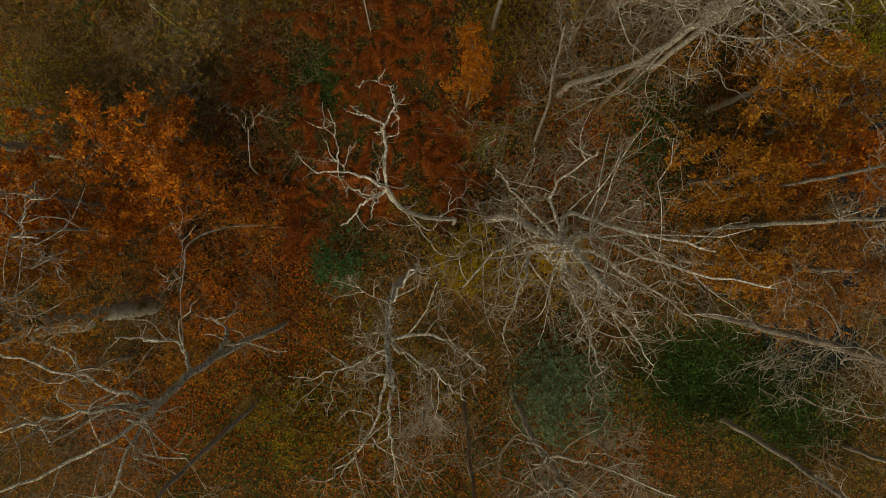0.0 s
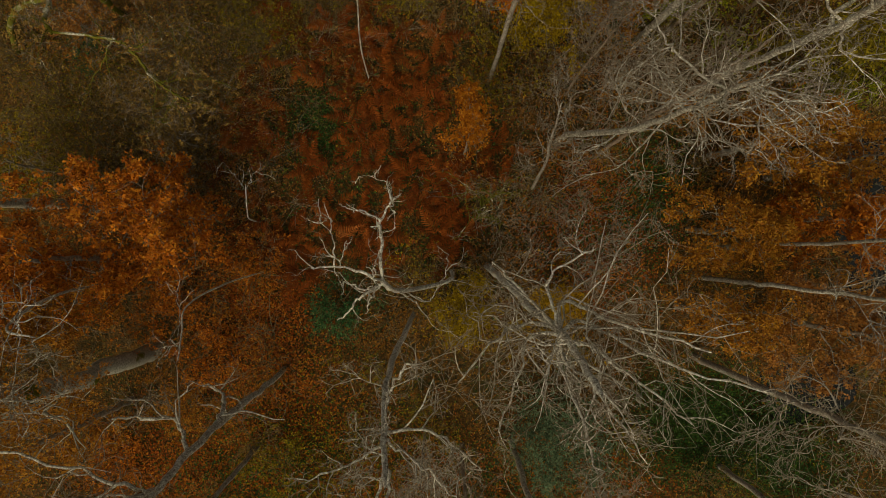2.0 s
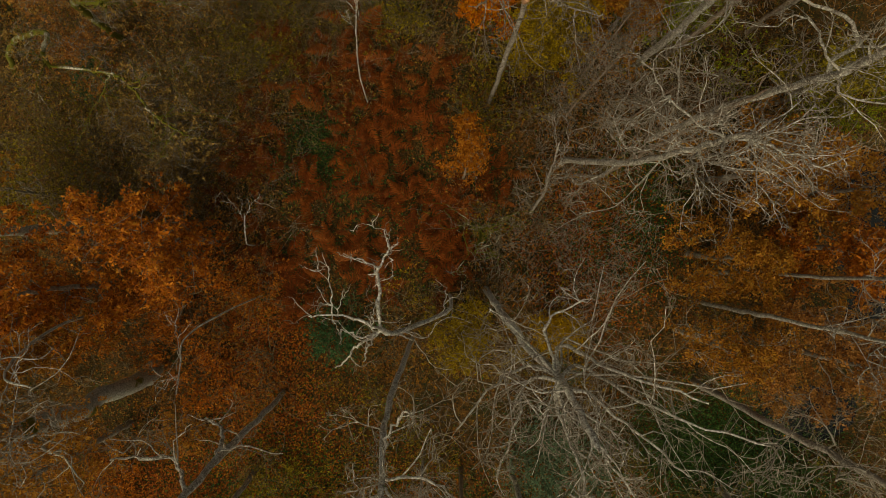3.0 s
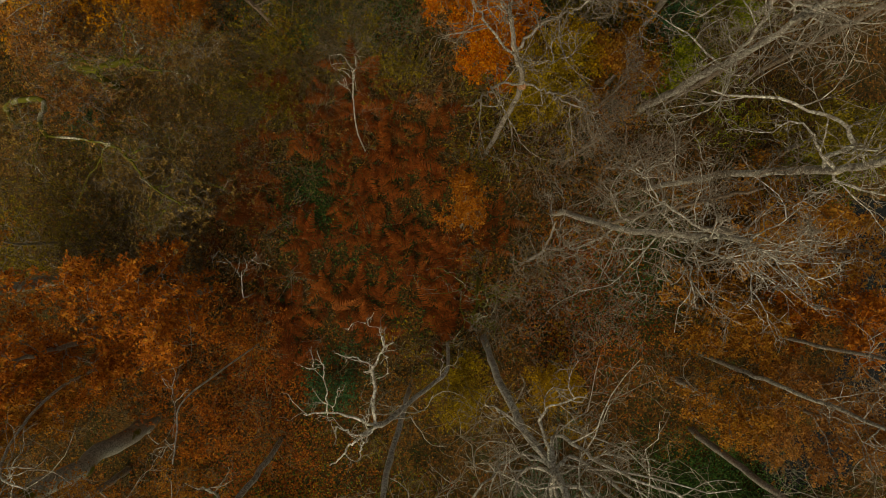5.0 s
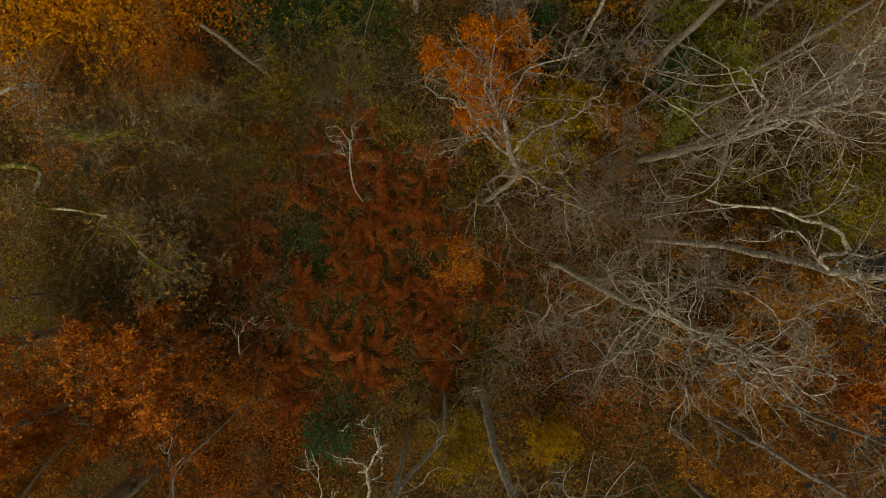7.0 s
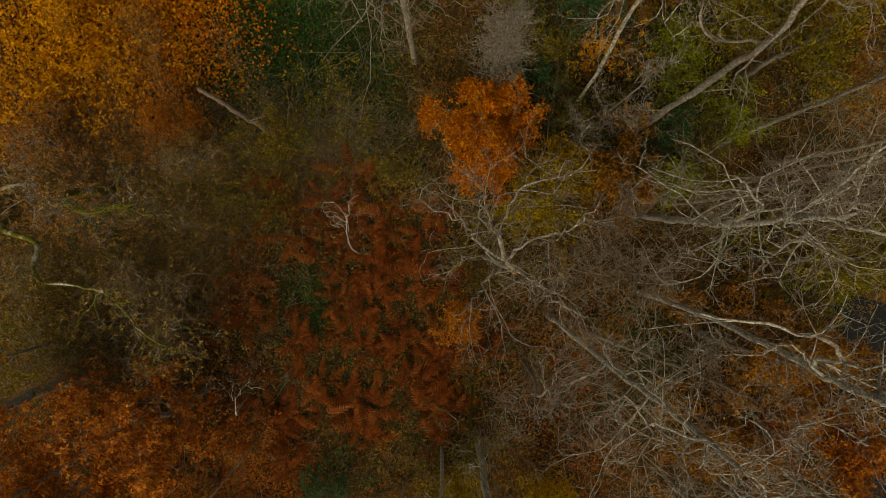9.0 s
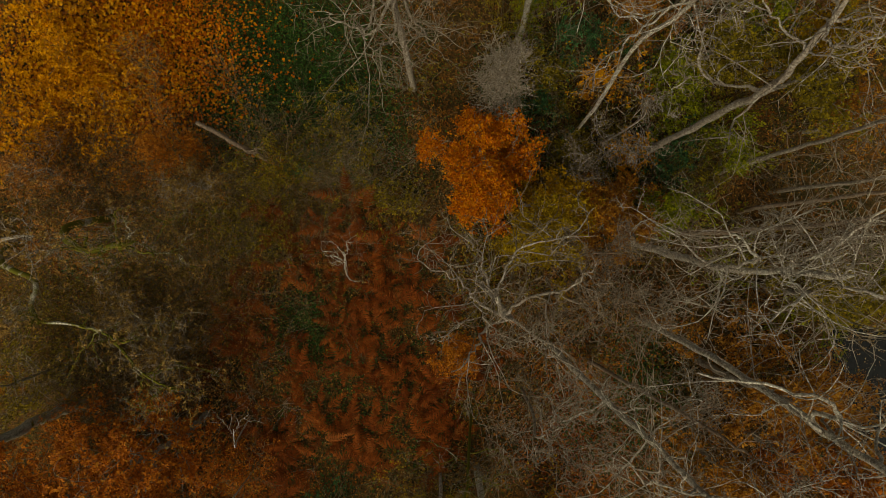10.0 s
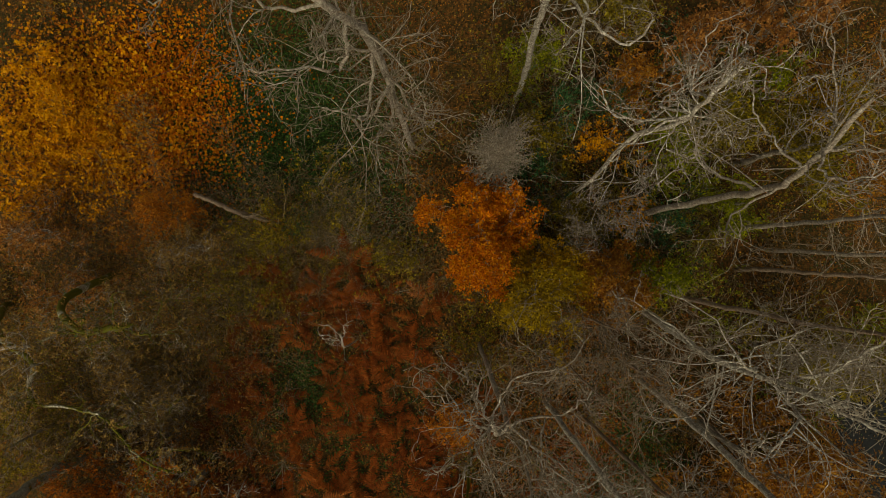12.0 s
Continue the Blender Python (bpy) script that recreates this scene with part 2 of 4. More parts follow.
ground()
a = np.linspace(0, 2 * np.pi, 60, endpoint=False)
ring = np.stack([19.5 + 7.2 * np.cos(a), 1.0 + 11.5 * np.sin(a), np.full(60, -0.55)], -1)
pond = mesh_of("water", np.concatenate([ring, [[19.5, 1.0, -0.55]]]), np.stack([np.arange(60), (np.arange(60) + 1) % 60, np.full(60, 60)], -1), WATER, True)
tagged(new("water", pond), "dark still woodland pond reflecting the sky", "pond", kind="structure")


# ---- leaves ----
KITE = [(-0.5, 0.0), (0.0, -0.5), (0.5, 0.0), (0.0, 0.5)]
OVAL = [(-0.5, 0.0), (-0.12, -0.46), (0.25, -0.4), (0.5, 0.0), (0.25, 0.4), (-0.12, 0.46)]
OAK = [(-0.5, 0.0), (-0.22, -0.3), (-0.08, -0.18), (0.14, -0.5), (0.26, -0.24), (0.5, 0.0), (0.26, 0.24), (0.14, 0.5), (-0.08, 0.18), (-0.22, 0.3)]
MAPLE = [(-0.45, 0.0), (-0.32, -0.5), (-0.08, -0.24), (0.12, -0.62), (0.16, -0.2), (0.55, 0.0), (0.16, 0.2), (0.12, 0.62), (-0.08, 0.24), (-0.32, 0.5)]


def blades(C, A, N, s, slim, outline, fold):
    """One leaf of the given outline at each centre, along A and facing N, folded up along its midrib."""
    B = np.cross(N, A)
    q = np.array(outline)
    w = s * slim
    V = (C[:, None] + A[:, None] * s[:, None] * q[None, :, :1] + B[:, None] * w[:, None] * q[None, :, 1:]
         + N[:, None] * w[:, None] * (np.abs(q[None, :, 1:]) * fold * 1.6 - 0.12 * q[None, :, :1] ** 2))
    k = len(q)
    i = np.arange(len(C))[:, None] * k
    fan = [[0, j, j + 1] for j in range(1, k - 1)] if k < 8 else [[0, 1, 2], [0, 2, k - 2], [0, k - 2, k - 1], [2, 3, 4], [2, 4, k - 4], [2, k - 4, k - 2], [k - 2, k - 4, k - 3], [4, 5, 6]]
    return V.reshape(-1, 3), np.concatenate([i + f for f in fan])


def leaf_arrays(rng, C, size, flat=0.5, slim=0.6, fold=0.25, outline=KITE):
    """Single leaves; flat: how much they lie level."""
    n = len(C)
    N = unit(rng.normal(0, 1, (n, 3)) * (1 - flat) + np.array([0, 0, 1.0]) * flat)
    A = unit(np.cross(N, rng.normal(0, 1, (n, 3))))
    return blades(C, A, N, (size * rng.uniform(0.6, 1.3, (n, 1))), slim, outline, fold)


def tuft_arrays(rng, C, k, size, flat=0.6, slim=0.62, outline=OVAL):
    """k leaves spreading from each centre, as they sit at the end of a twig."""
    m = len(C)
    N = unit(rng.normal(0, 1, (m, 3)) * (1 - flat) + np.array([0, 0, 1.0]) * flat)
    U = unit(np.cross(N, rng.normal(0, 1, (m, 3))))
    W = np.cross(N, U)
    a = (np.arange(k) * 2 * np.pi / k)[None] + rng.uniform(0, 6.28, (m, 1)) + rng.normal(0, 0.35, (m, k))
    D = np.cos(a)[..., None] * U[:, None] + np.sin(a)[..., None] * W[:, None]
    A = unit(D + N[:, None] * rng.normal(-0.1, 0.35, (m, k, 1))).reshape(-1, 3)
    N2 = unit(np.repeat(N, k, 0) + rng.normal(0, 0.28, (m * k, 3)))
    N2 = unit(N2 - A * (N2 * A).sum(1, keepdims=True))
    s = size * rng.uniform(0.65, 1.2, (m * k, 1))
    return blades(np.repeat(C, k, 0) + A * s * rng.uniform(0.4, 0.9, (m * k, 1)), A, N2, s, slim, outline, 0.25)


def clumps(rng, n, centre, radii, k, spread):
    """n places gathered in k clumps that fill an uneven ellipsoid, fuller on its outside."""
    d = unit(rng.normal(0, 1, (k, 3)))
    q = d * (rng.uniform(0.15, 1, (k, 1)) ** 0.45) * rng.uniform(0.75, 1.15, (k, 1))
    q = np.array(centre) + q * np.array(radii)
    return q[rng.integers(0, k, n)] + rng.normal(0, 1, (n, 3)) * spread


# ---- trees ----
BASES = []


def tree(name, label, category, group, seed, points, r0, limbs=9, reach=4.0, low=0.5, dens=(6, 6, 5), bark=BARK, twig=TWIG,
         lean=(0, 0), arms=(), leaf=None, leaves=0, leaf_size=0.09, leaf_spread=0.18, angle=55, up=0.06, wig=0.16, broken=0.25, bow=5, crook=1.0, tuft=5, outline=KITE):
    """A tree: points are a few places up its trunk from the ground; limbs spring above the share low of its height,
    drawn towards lean; arms are limbs of known end: (share of height, bend or list of bends, end, thickness, share of it left at the end), where
    a pair (arm, share) in place of the share of height starts a limb on an earlier arm."""
    rng = np.random.default_rng(seed)
    dens = (dens[0], max(dens[1] - 1, 2), max(dens[2] - 2, 2))
    base = points[0]
    root = new(name)
    root.location = base
    tagged(root, label, category, group)
    o = np.array(base)
    n = 26
    trunk = bent([np.array(p) - o for p in points], n)
    trunk[0, 2] -= 0.8
    sway = np.cumsum(np.cumsum(rng.normal(0, 0.012, (n, 3)), 0), 0)
    trunk += (sway - np.linspace(0, 1, n)[:, None] * sway[-1]) * r0 * bow
    trunk[2:-1] += rng.normal(0, 0.16, (n - 3, 3)) * r0 * [1, 1, 0]
    BASES.append((base[0], base[1], r0))
    rad = r0 * (np.linspace(1, broken, n) ** 0.85)
    rad[:3] *= np.array([1.15, 1.08, 1.03])
    rad *= 1 + rng.normal(0, 0.05, n)
    rad[-1] *= 0.4
    part("trunk", mesh_of("trunk", *tube_arrays(trunk[None], rad[None], 10), bark, True), root)
    k = limbs
    L1, R1 = [], []
    for share, mid, end, *size in arms:
        bends = mid if isinstance(mid, list) else [mid]
        if isinstance(share, tuple):
            j = int(share[1] * 17)
            foot, r = L1[share[0]][j], R1[share[0]][j] * 1.6
        else:
            j = int(share * (n - 1))
            foot, r = trunk[j], rad[j]
        p = bent([foot] + [np.array(q) - o for q in bends + [end]], 18)
        p[1:] += np.cumsum(np.cumsum(rng.normal(0, 0.03, (17, 3)), 0) * 0.12 + rng.normal(0, 0.03, (17, 3)), 0) * 0.7 * crook
        p[1:] += rng.normal(0, 0.026, (17, 3)) * min(1.0, crook + 0.45)
        L1.append(p)
        thick, last = (size + [1.0, 0.2][len(size):])[:2]
        R1.append(r * np.linspace(0.55, 0.55 * last / 0.6, 18) * thick)
    if k:
        s = low + (1 - low) * (np.arange(k) + rng.uniform(0, 1, k)) / k
        i = np.minimum((s * (n - 1)).astype(int), n - 2)
        turn = np.arange(k) * 2.4 + rng.uniform(0, 6.28) + rng.normal(0, 0.3, k)
        a = np.radians(rng.normal(angle, 10, k)) * (1.15 - 0.45 * (s - low) / (1 - low))
        way = np.stack([np.cos(turn) * np.sin(a) + lean[0], np.sin(turn) * np.sin(a) + lean[1], np.cos(a)], -1)
        length = reach * rng.uniform(0.65, 1.2, k) * (1.15 - 0.5 * (s - low) / (1 - low))
        p = paths(rng, trunk[i], way, length, 18, wig * 0.6, up * 0.67)
        L1 += list(p)
        R1 += list((rad[i] * rng.uniform(0.22, 0.38, k))[:, None] * np.linspace(1, 0.16, 18))
    L1, R1 = np.array(L1), np.array(R1)
    R1 = R1 * (1 + rng.normal(0, 0.1, R1.shape))
    C2, R2 = children(rng, L1, R1, dens[0], 7, 50, 0.68, wig * 1.5, up, 0.12, 0.55, 0.0125)
    C3, R3 = children(rng, C2, R2, dens[1], 5, 50, 0.66, wig * 2.1, up * 0.6, 0.1, 0.6, 0.0095)
    C4, R4 = children(rng, C3, R3, dens[2], 3, 46, 0.68, wig * 2.2, up * 0.3, 0.1, 0.65, 0.0075)
    for j, (p, r) in enumerate(zip(L1, R1)):
        limb = part("limb", mesh_of("limb", *tube_arrays(p[None], r[None], 6), bark, True), root)
        for i in range(j * dens[0], (j + 1) * dens[0]):
            part("branch", mesh_of("branch", *tube_arrays(C2[i:i + 1], R2[i:i + 1], 4), bark, True), limb)
    tagged(part("twig_tangle", mesh_of("twig_tangle", *joined([tube_arrays(C3, R3, 3), tube_arrays(C4, R4, 3)]), twig, True), root), kind="stuff")
    if leaves:
        ends = np.concatenate([C4[:, 1:].reshape(-1, 3), C3[:, 3:].reshape(-1, 3)])
        m = max(leaves // tuft, 1)
        c = ends[rng.integers(0, len(ends), m)] + rng.normal(0, leaf_spread, (m, 3))
        tagged(part("foliage", mesh_of("foliage", *tuft_arrays(rng, c, tuft, leaf_size, 0.6, 0.62, outline), leaf), root), kind="stuff")
    return root


def shrub(label, category, group, seed, x, y, top, radius, leaf, leaves, leaf_size=0.085, stems=7, clump=26, tall=None, spread=0.2, twig=SCRUB, flat=0.5, bushy=3, name="shrub", fine=False, tuft=4, outline=KITE):
    """A leafy bush on several stems."""
    rng = np.random.default_rng(seed)
    z0 = float(ground_z(x, y))
    root = tagged(new(name), label, category, group)
    leaves = int(leaves * 0.8)
    root.location = (x, y, z0)
    h = top - z0
    tall = tall or h * 0.8
    turn = rng.uniform(0, 6.28, stems)
    way = np.stack([np.cos(turn) * radius * 0.7, np.sin(turn) * radius * 0.7, np.full(stems, h * 0.95)], -1) * rng.uniform(0.7, 1.1, (stems, 1))
    S = paths(rng, rng.normal(0, 0.08, (stems, 3)) * [1, 1, 0] - [0, 0, 0.1], way, np.linalg.norm(way, axis=1), 8, 0.11, 0.02)
    RS = (0.012 + 0.008 * h ** 0.7 * rng.uniform(0.6, 1.2, stems))[:, None] * np.linspace(1, 0.25, 8)
    if fine:
        tagged(part("stemwork", mesh_of("stemwork", *tube_arrays(S, RS, 3), twig, True), root), kind="stuff")
    else:
        for p, r in zip(S, RS):
            part("stem", mesh_of("stem", *tube_arrays(p[None], r[None], 5), twig, True), root)
    C2, R2 = children(rng, S, RS, bushy * 2, 3 if fine else 4, 45, 0.5, 0.22, 0.03, 0.3, 0.55, 0.008)
    C3, R3 = children(rng, C2, R2, bushy, 3, 45, 0.65, 0.25, 0.02, 0.2, 0.6, 0.006)
    tagged(part("twig_tangle", mesh_of("twig_tangle", *joined([tube_arrays(C2, R2, 3), tube_arrays(C3, R3, 3)]), twig, True), root), kind="stuff")
    if leaves:
        ends = np.concatenate([C3[:, 1:].reshape(-1, 3), C2[:, 2:].reshape(-1, 3)])
        n = max(leaves // tuft, 2)
        c = clumps(rng, n, (0, 0, h - tall * 0.5), (radius, radius, tall * 0.5), clump, spread)
        m = n // 3
        c[:m] = ends[rng.integers(0, len(ends), m)] + rng.normal(0, 0.12, (m, 3))
        c[:, 2] = np.maximum(c[:, 2], 0.05)
        tagged(part("foliage", mesh_of("foliage", *tuft_arrays(rng, c, tuft, leaf_size, flat, 0.62, outline), leaf), root), kind="stuff")
    return root


# ---- bare and leafy trees ----
def up(x, y, *heights, lean=(0, 0)):
    """Points up a trunk that stands at x, y and leans by so many metres at its top."""
    z0 = float(ground_z(x, y))
    h = heights[-1]
    return [(x, y, z0)] + [(x + lean[0] * (z / h) ** 1.5, y + lean[1] * (z / h) ** 1.5, z) for z in heights]


BARE = dict(name="bare_tree", category="tree", group="bare trees")
CROOKED_LIMB = [(0.98, [(-1.13, 1.51, 12.2), (-1.11, 1.95, 12.23), (-1.17, 2.3, 12.27)], (-1.18, 2.38, 12.3), 1.3, 0.42),
    ((0, 0.97), [(-1.36, 2.5, 12.3), (-1.54, 2.58, 12.3), (-1.76, 2.62, 12.3)], (-1.92, 2.71, 12.3), 0.8),
    ((0, 0.97), [(-1.0, 2.6, 12.3), (-0.92, 2.71, 12.3), (-0.94, 2.87, 12.3), (-1.0, 3.01, 12.3)], (-1.01, 3.14, 12.3), 1.0),
    ((2, 0.98), [(-1.16, 3.16, 12.3), (-1.27, 3.21, 12.3), (-1.4, 3.23, 12.3)], (-1.54, 3.2, 12.3), 0.8),
    ((2, 0.5), [(-0.86, 2.8, 12.3)], (-0.8, 2.86, 12.3), 0.7),
    ((2, 0.3), [(-0.86, 2.44, 12.2), (-0.88, 2.26, 12.2)], (-0.93, 2.13, 12.2), 0.35)]
LONG_LIMB = [(0.98, [(-1.33, 1.29, 12.2), (-1.5, 1.38, 12.22), (-1.71, 1.43, 12.24), (-1.95, 1.49, 12.26), (-2.19, 1.47, 12.28)], (-2.46, 1.43, 12.3), 1.15),
    ((6, 0.72), [(-2.0, 1.68, 12.3), (-2.03, 1.84, 12.3), (-2.05, 2.06, 12.3), (-2.07, 2.27, 12.3), (-2.1, 2.44, 12.3)], (-2.22, 2.71, 12.3), 1.0),
    ((7, 0.62), [(-2.3, 2.34, 12.3), (-2.46, 2.36, 12.3)], (-2.65, 2.47, 12.3), 0.8),
    ((6, 0.65), [(-1.86, 1.73, 12.3), (-1.83, 1.95, 12.3)], (-1.79, 2.01, 12.3), 0.6)]
STUB_LIMBS = [(0.98, [(-1.44, 1.04, 12.2), (-1.66, 1.13, 12.2)], (-1.9, 1.18, 12.2), 0.9),
    (0.98, [(-1.37, 0.97, 12.2), (-1.59, 0.8, 12.2), (-1.7, 0.58, 12.2)], (-1.94, 0.42, 12.2), 1.1),
    (0.97, [(-1.32, 0.86, 12.2)], (-1.41, 0.57, 12.2), 0.8),
    ((6, 0.75), [(-1.98, 1.35, 12.2)], (-1.91, 1.23, 12.2), 0.6),
    (0.97, [(-1.25, 1.19, 12.3), (-1.23, 1.43, 12.3)], (-1.31, 1.56, 12.3), 0.5),
    (0.8, [(-0.59, 0.52, 9.0)], (-0.48, 0.38, 9.0), 0.8),
    (0.72, [(-0.39, 0.47, 8.4), (-0.16, 0.66, 8.4)], (-0.05, 0.9, 8.4), 0.6),
    (0.55, [(0.09, 0.98, 7.0), (0.2, 1.4, 7.0)], (0.27, 1.47, 7.0), 0.5)]
tree(**BARE, label="dead leaning tree with lichen-white broken limbs over bracken", seed=5, r0=0.064, bark=BARK_WHITE, twig=TWIG_PALE, bow=2, crook=0.12,
     points=[(0.38, 0.98, 0.0), (0.33, 0.93, 5.0), (-0.2, 0.84, 7.0), (-0.62, 0.86, 8.6), (-0.99, 0.95, 10.8), (-1.12, 1.22, 12.2)], limbs=0, dens=(2, 3, 3), broken=0.85, wig=0.2,
     arms=CROOKED_LIMB + LONG_LIMB + STUB_LIMBS)
tree(**BARE, label="tall bare oak with a long curving grey trunk", seed=11, r0=0.1, points=[(-6.2, -2.9, -0.4), (-5.85, -2.8, 6.0), (-5.72, -2.95, 10.0), (-5.8, -3.2, 11.8)], limbs=2, reach=1.8, low=0.85, broken=0.72,
     arms=[(0.92, (-6.7, -2.75, 12.0), (-8.7, -2.1, 12.4), 1.35), (0.96, (-6.4, -3.8, 12.4), (-8.3, -4.6, 13.0), 1.35), (0.96, (-6.1, -3.8, 12.4), (-6.4, -5.0, 12.8), 1.35), (0.7, (-6.3, -2.4, 9.6), (-7.3, -2.3, 10.2), 1.35), (0.55, (-5.9, -2.3, 7.3), (-6.5, -1.9, 7.5), 1.35), (0.94, (-7.0, -3.0, 12.6), (-8.2, -3.2, 13.0), 1.35)], dens=(6, 5, 5), bark=BARK_PALE)
tree(**BARE, label="bare lichened tree reaching over orange oak leaves", seed=10, r0=0.052, points=[(-11.6, 0.7, -0.4), (-11.0, 0.5, 6.0), (-8.8, 0.2, 11.4), (-7.4, 0.2, 12.8)], limbs=4, reach=1.9, low=0.8, dens=(5, 5, 4), bark=BARK_PALE,
     arms=[(0.85, (-7.6, 0.6, 13.0), (-6.7, 1.1, 13.9)), (0.85, (-8.0, -0.8, 12.6), (-7.6, -1.6, 13.0))])
tree(**BARE, label="bare tree with a straight grey trunk among orange leaves", seed=12, r0=0.1, points=up(-7.2, -5.9, 7, 14, lean=(0.2, -0.6)), limbs=7, reach=3.0, dens=(5, 5, 4))
tree(**BARE, label="bare lichen-covered tree with dense pale twigs", seed=13, r0=0.092, points=[(-1.0, -0.6, 0), (-1.0, -0.85, 7.5), (-1.0, -1.2, 11.0), (-0.95, -2.4, 13.2)], limbs=4, reach=1.5, low=0.6, dens=(6, 6, 5), broken=0.55, bark=BARK_WHITE, twig=TWIG_PALE,
     arms=[(0.8, (-0.2, -1.6, 12.4), (0.6, -2.0, 13.0)), (0.85, (-0.2, -2.2, 12.8), (0.5, -2.7, 13.0)), (0.85, (-1.6, -2.2, 12.8), (-2.3, -2.5, 13.0)), (0.92, (-1.4, -3.2, 13.2), (-1.95, -3.8, 13.4)), (0.95, (-0.9, -3.2, 13.4), (-0.7, -3.9, 13.6)), (0.75, (-0.7, -0.6, 12.0), (-0.3, -0.3, 12.6))])
tree(**BARE, label="broad bare tree with a wide crown of pale lichened branches", seed=14, r0=0.125, points=[(1.8, 1.2, 0), (1.75, 1.0, 6.5), (2.05, 0.55, 9.8), (2.5, 0.0, 12.0), (2.8, -0.7, 13.6)], limbs=7, reach=1.9, low=0.68, dens=(6, 6, 6), bark=BARK_WHITE, twig=TWIG_PALE, lean=(0.18, -0.12), angle=68, up=0.02, broken=0.42, crook=0.8,
     arms=[(0.7, [(2.6, 0.7, 11.2), (3.4, 0.35, 12.2)], (4.9, -0.1, 13.0), 1.2), (0.72, [(2.9, 0.3, 11.4), (3.9, -0.2, 12.4)], (5.7, -0.7, 13.4), 1.2),
           (0.74, [(2.5, -0.3, 11.4), (2.9, -0.7, 12.2)], (3.6, -1.6, 13.0), 1.1), (0.74, [(2.4, -0.4, 11.4), (2.6, -1.2, 12.2)], (2.75, -2.2, 13.0), 1.1),
           (0.72, [(1.9, -0.1, 11.2), (1.7, -0.7, 12.0)], (1.2, -1.6, 12.6)), (0.7, [(1.9, 0.2, 11.0), (1.2, -0.1, 11.8)], (0.5, -0.8, 12.4)),
           (0.7, (2.3, 1.2, 11.2), (2.9, 1.9, 12.2), 0.9), (0.68, (1.6, 1.1, 11.0), (1.0, 1.7, 12.0), 0.9), (0.78, (3.2, -0.2, 12.2), (4.4, -1.2, 13.2))])
tree(**BARE, label="bare grey tree with a forked leaning trunk", seed=16, r0=0.11, bow=4, points=[(2.75, -5.7, 0), (2.76, -5.55, 4.5), (2.77, -5.36, 8.0), (2.75, -5.15, 11.5)], limbs=7, reach=2.2, low=0.55, dens=(5, 5, 5), bark=BARK_PALE, broken=0.5,
     arms=[(0.68, [(3.0, -4.95, 9.4), (3.35, -4.75, 10.2)], (4.8, -5.1, 11.2), 1.2), (0.75, (2.5, -4.9, 9.8), (2.3, -5.2, 11.2))])
tree(**BARE, label="slender bare tree with a brown trunk", seed=17, r0=0.0888, points=up(0.8, -5.9, 5, 12, lean=(0.0, -0.4)), limbs=7, reach=2.0, dens=(5, 5, 4), bark=BARK_BROWN)
tree(**BARE, label="tall bare tree with a straight grey trunk by the pond", seed=18, r0=0.141, points=up(10.0, -2.4, 7, 15, lean=(0.5, -0.3)), limbs=17, reach=2.8, low=0.5, dens=(6, 6, 5), twig=TWIG_PALE, lean=(0.1, -0.15))
tree(**BARE, label="bare tree with a grey trunk over dark ivy", seed=19, r0=0.118, points=up(10.9, -6.7, 6, 13, lean=(0.2, -0.3)), limbs=10, reach=2.8, dens=(6, 6, 5), twig=TWIG_PALE)
tree(**BARE, label="slender bare tree standing in dark ivy", seed=20, r0=0.0962, points=up(15.8, -7.8, 6, 12), limbs=8, reach=2.4, dens=(4, 4, 4))
tree(**BARE, label="slender bare tree with a pale trunk above orange shrubs", seed=21, r0=0.0962, points=up(9.85, 0.75, 6, 12.5, lean=(0.25, -0.1)), limbs=9, reach=2.2, low=0.65, dens=(5, 5, 4), bark=BARK_PALE)
tree(**BARE, label="slender bare tree among orange crowns", seed=22, r0=0.0888, points=up(10.6, 1.85, 6, 13, lean=(0.2, 0.2)), limbs=9, reach=2.2, low=0.65, dens=(5, 5, 4))
tree(**BARE, label="tall bare tree with a dense crown of pale twigs", seed=23, r0=0.126, bow=4, points=[(4.55, 6.05, 0), (4.6, 5.9, 2.2), (5.4, 5.08, 7.2), (5.6, 4.85, 11.0), (5.6, 4.8, 13.4)], limbs=13, reach=2.6, low=0.45, dens=(6, 6, 5), bark=BARK_PALE, twig=TWIG_PALE, angle=70, up=0.02,
     arms=[(0.85, [(5.3, 4.6, 12.6), (5.5, 4.2, 13.0)], (5.6, 3.7, 13.4)), (0.85, [(5.7, 4.8, 12.9), (6.1, 4.6, 13.2)], (6.6, 4.3, 13.6)), (0.8, [(5.0, 4.5, 12.4), (4.9, 4.0, 12.8)], (5.0, 3.4, 13.0)), (0.85, [(4.4, 5.4, 12.8), (4.0, 5.5, 13.2)], (3.6, 5.9, 13.4))])
tree(**BARE, label="bare tree with a brown trunk and fine twigs", seed=24, r0=0.085, points=up(6.0, 5.4, 6, 12.5, lean=(0.3, 0.4)), limbs=6, reach=2.2, dens=(6, 6, 5), bark=BARK_BROWN)
tree(**BARE, label="slim forked bare tree with brown stems", seed=25, r0=0.0592, points=[(3.6, 4.2, 0), (3.3, 4.6, 5.0), (2.95, 4.8, 7.8), (2.9, 5.3, 9.6)], limbs=6, reach=1.6, dens=(5, 5, 4), bark=BARK,
     arms=[(0.8, (3.2, 5.4, 8.8), (3.0, 6.0, 9.4))])
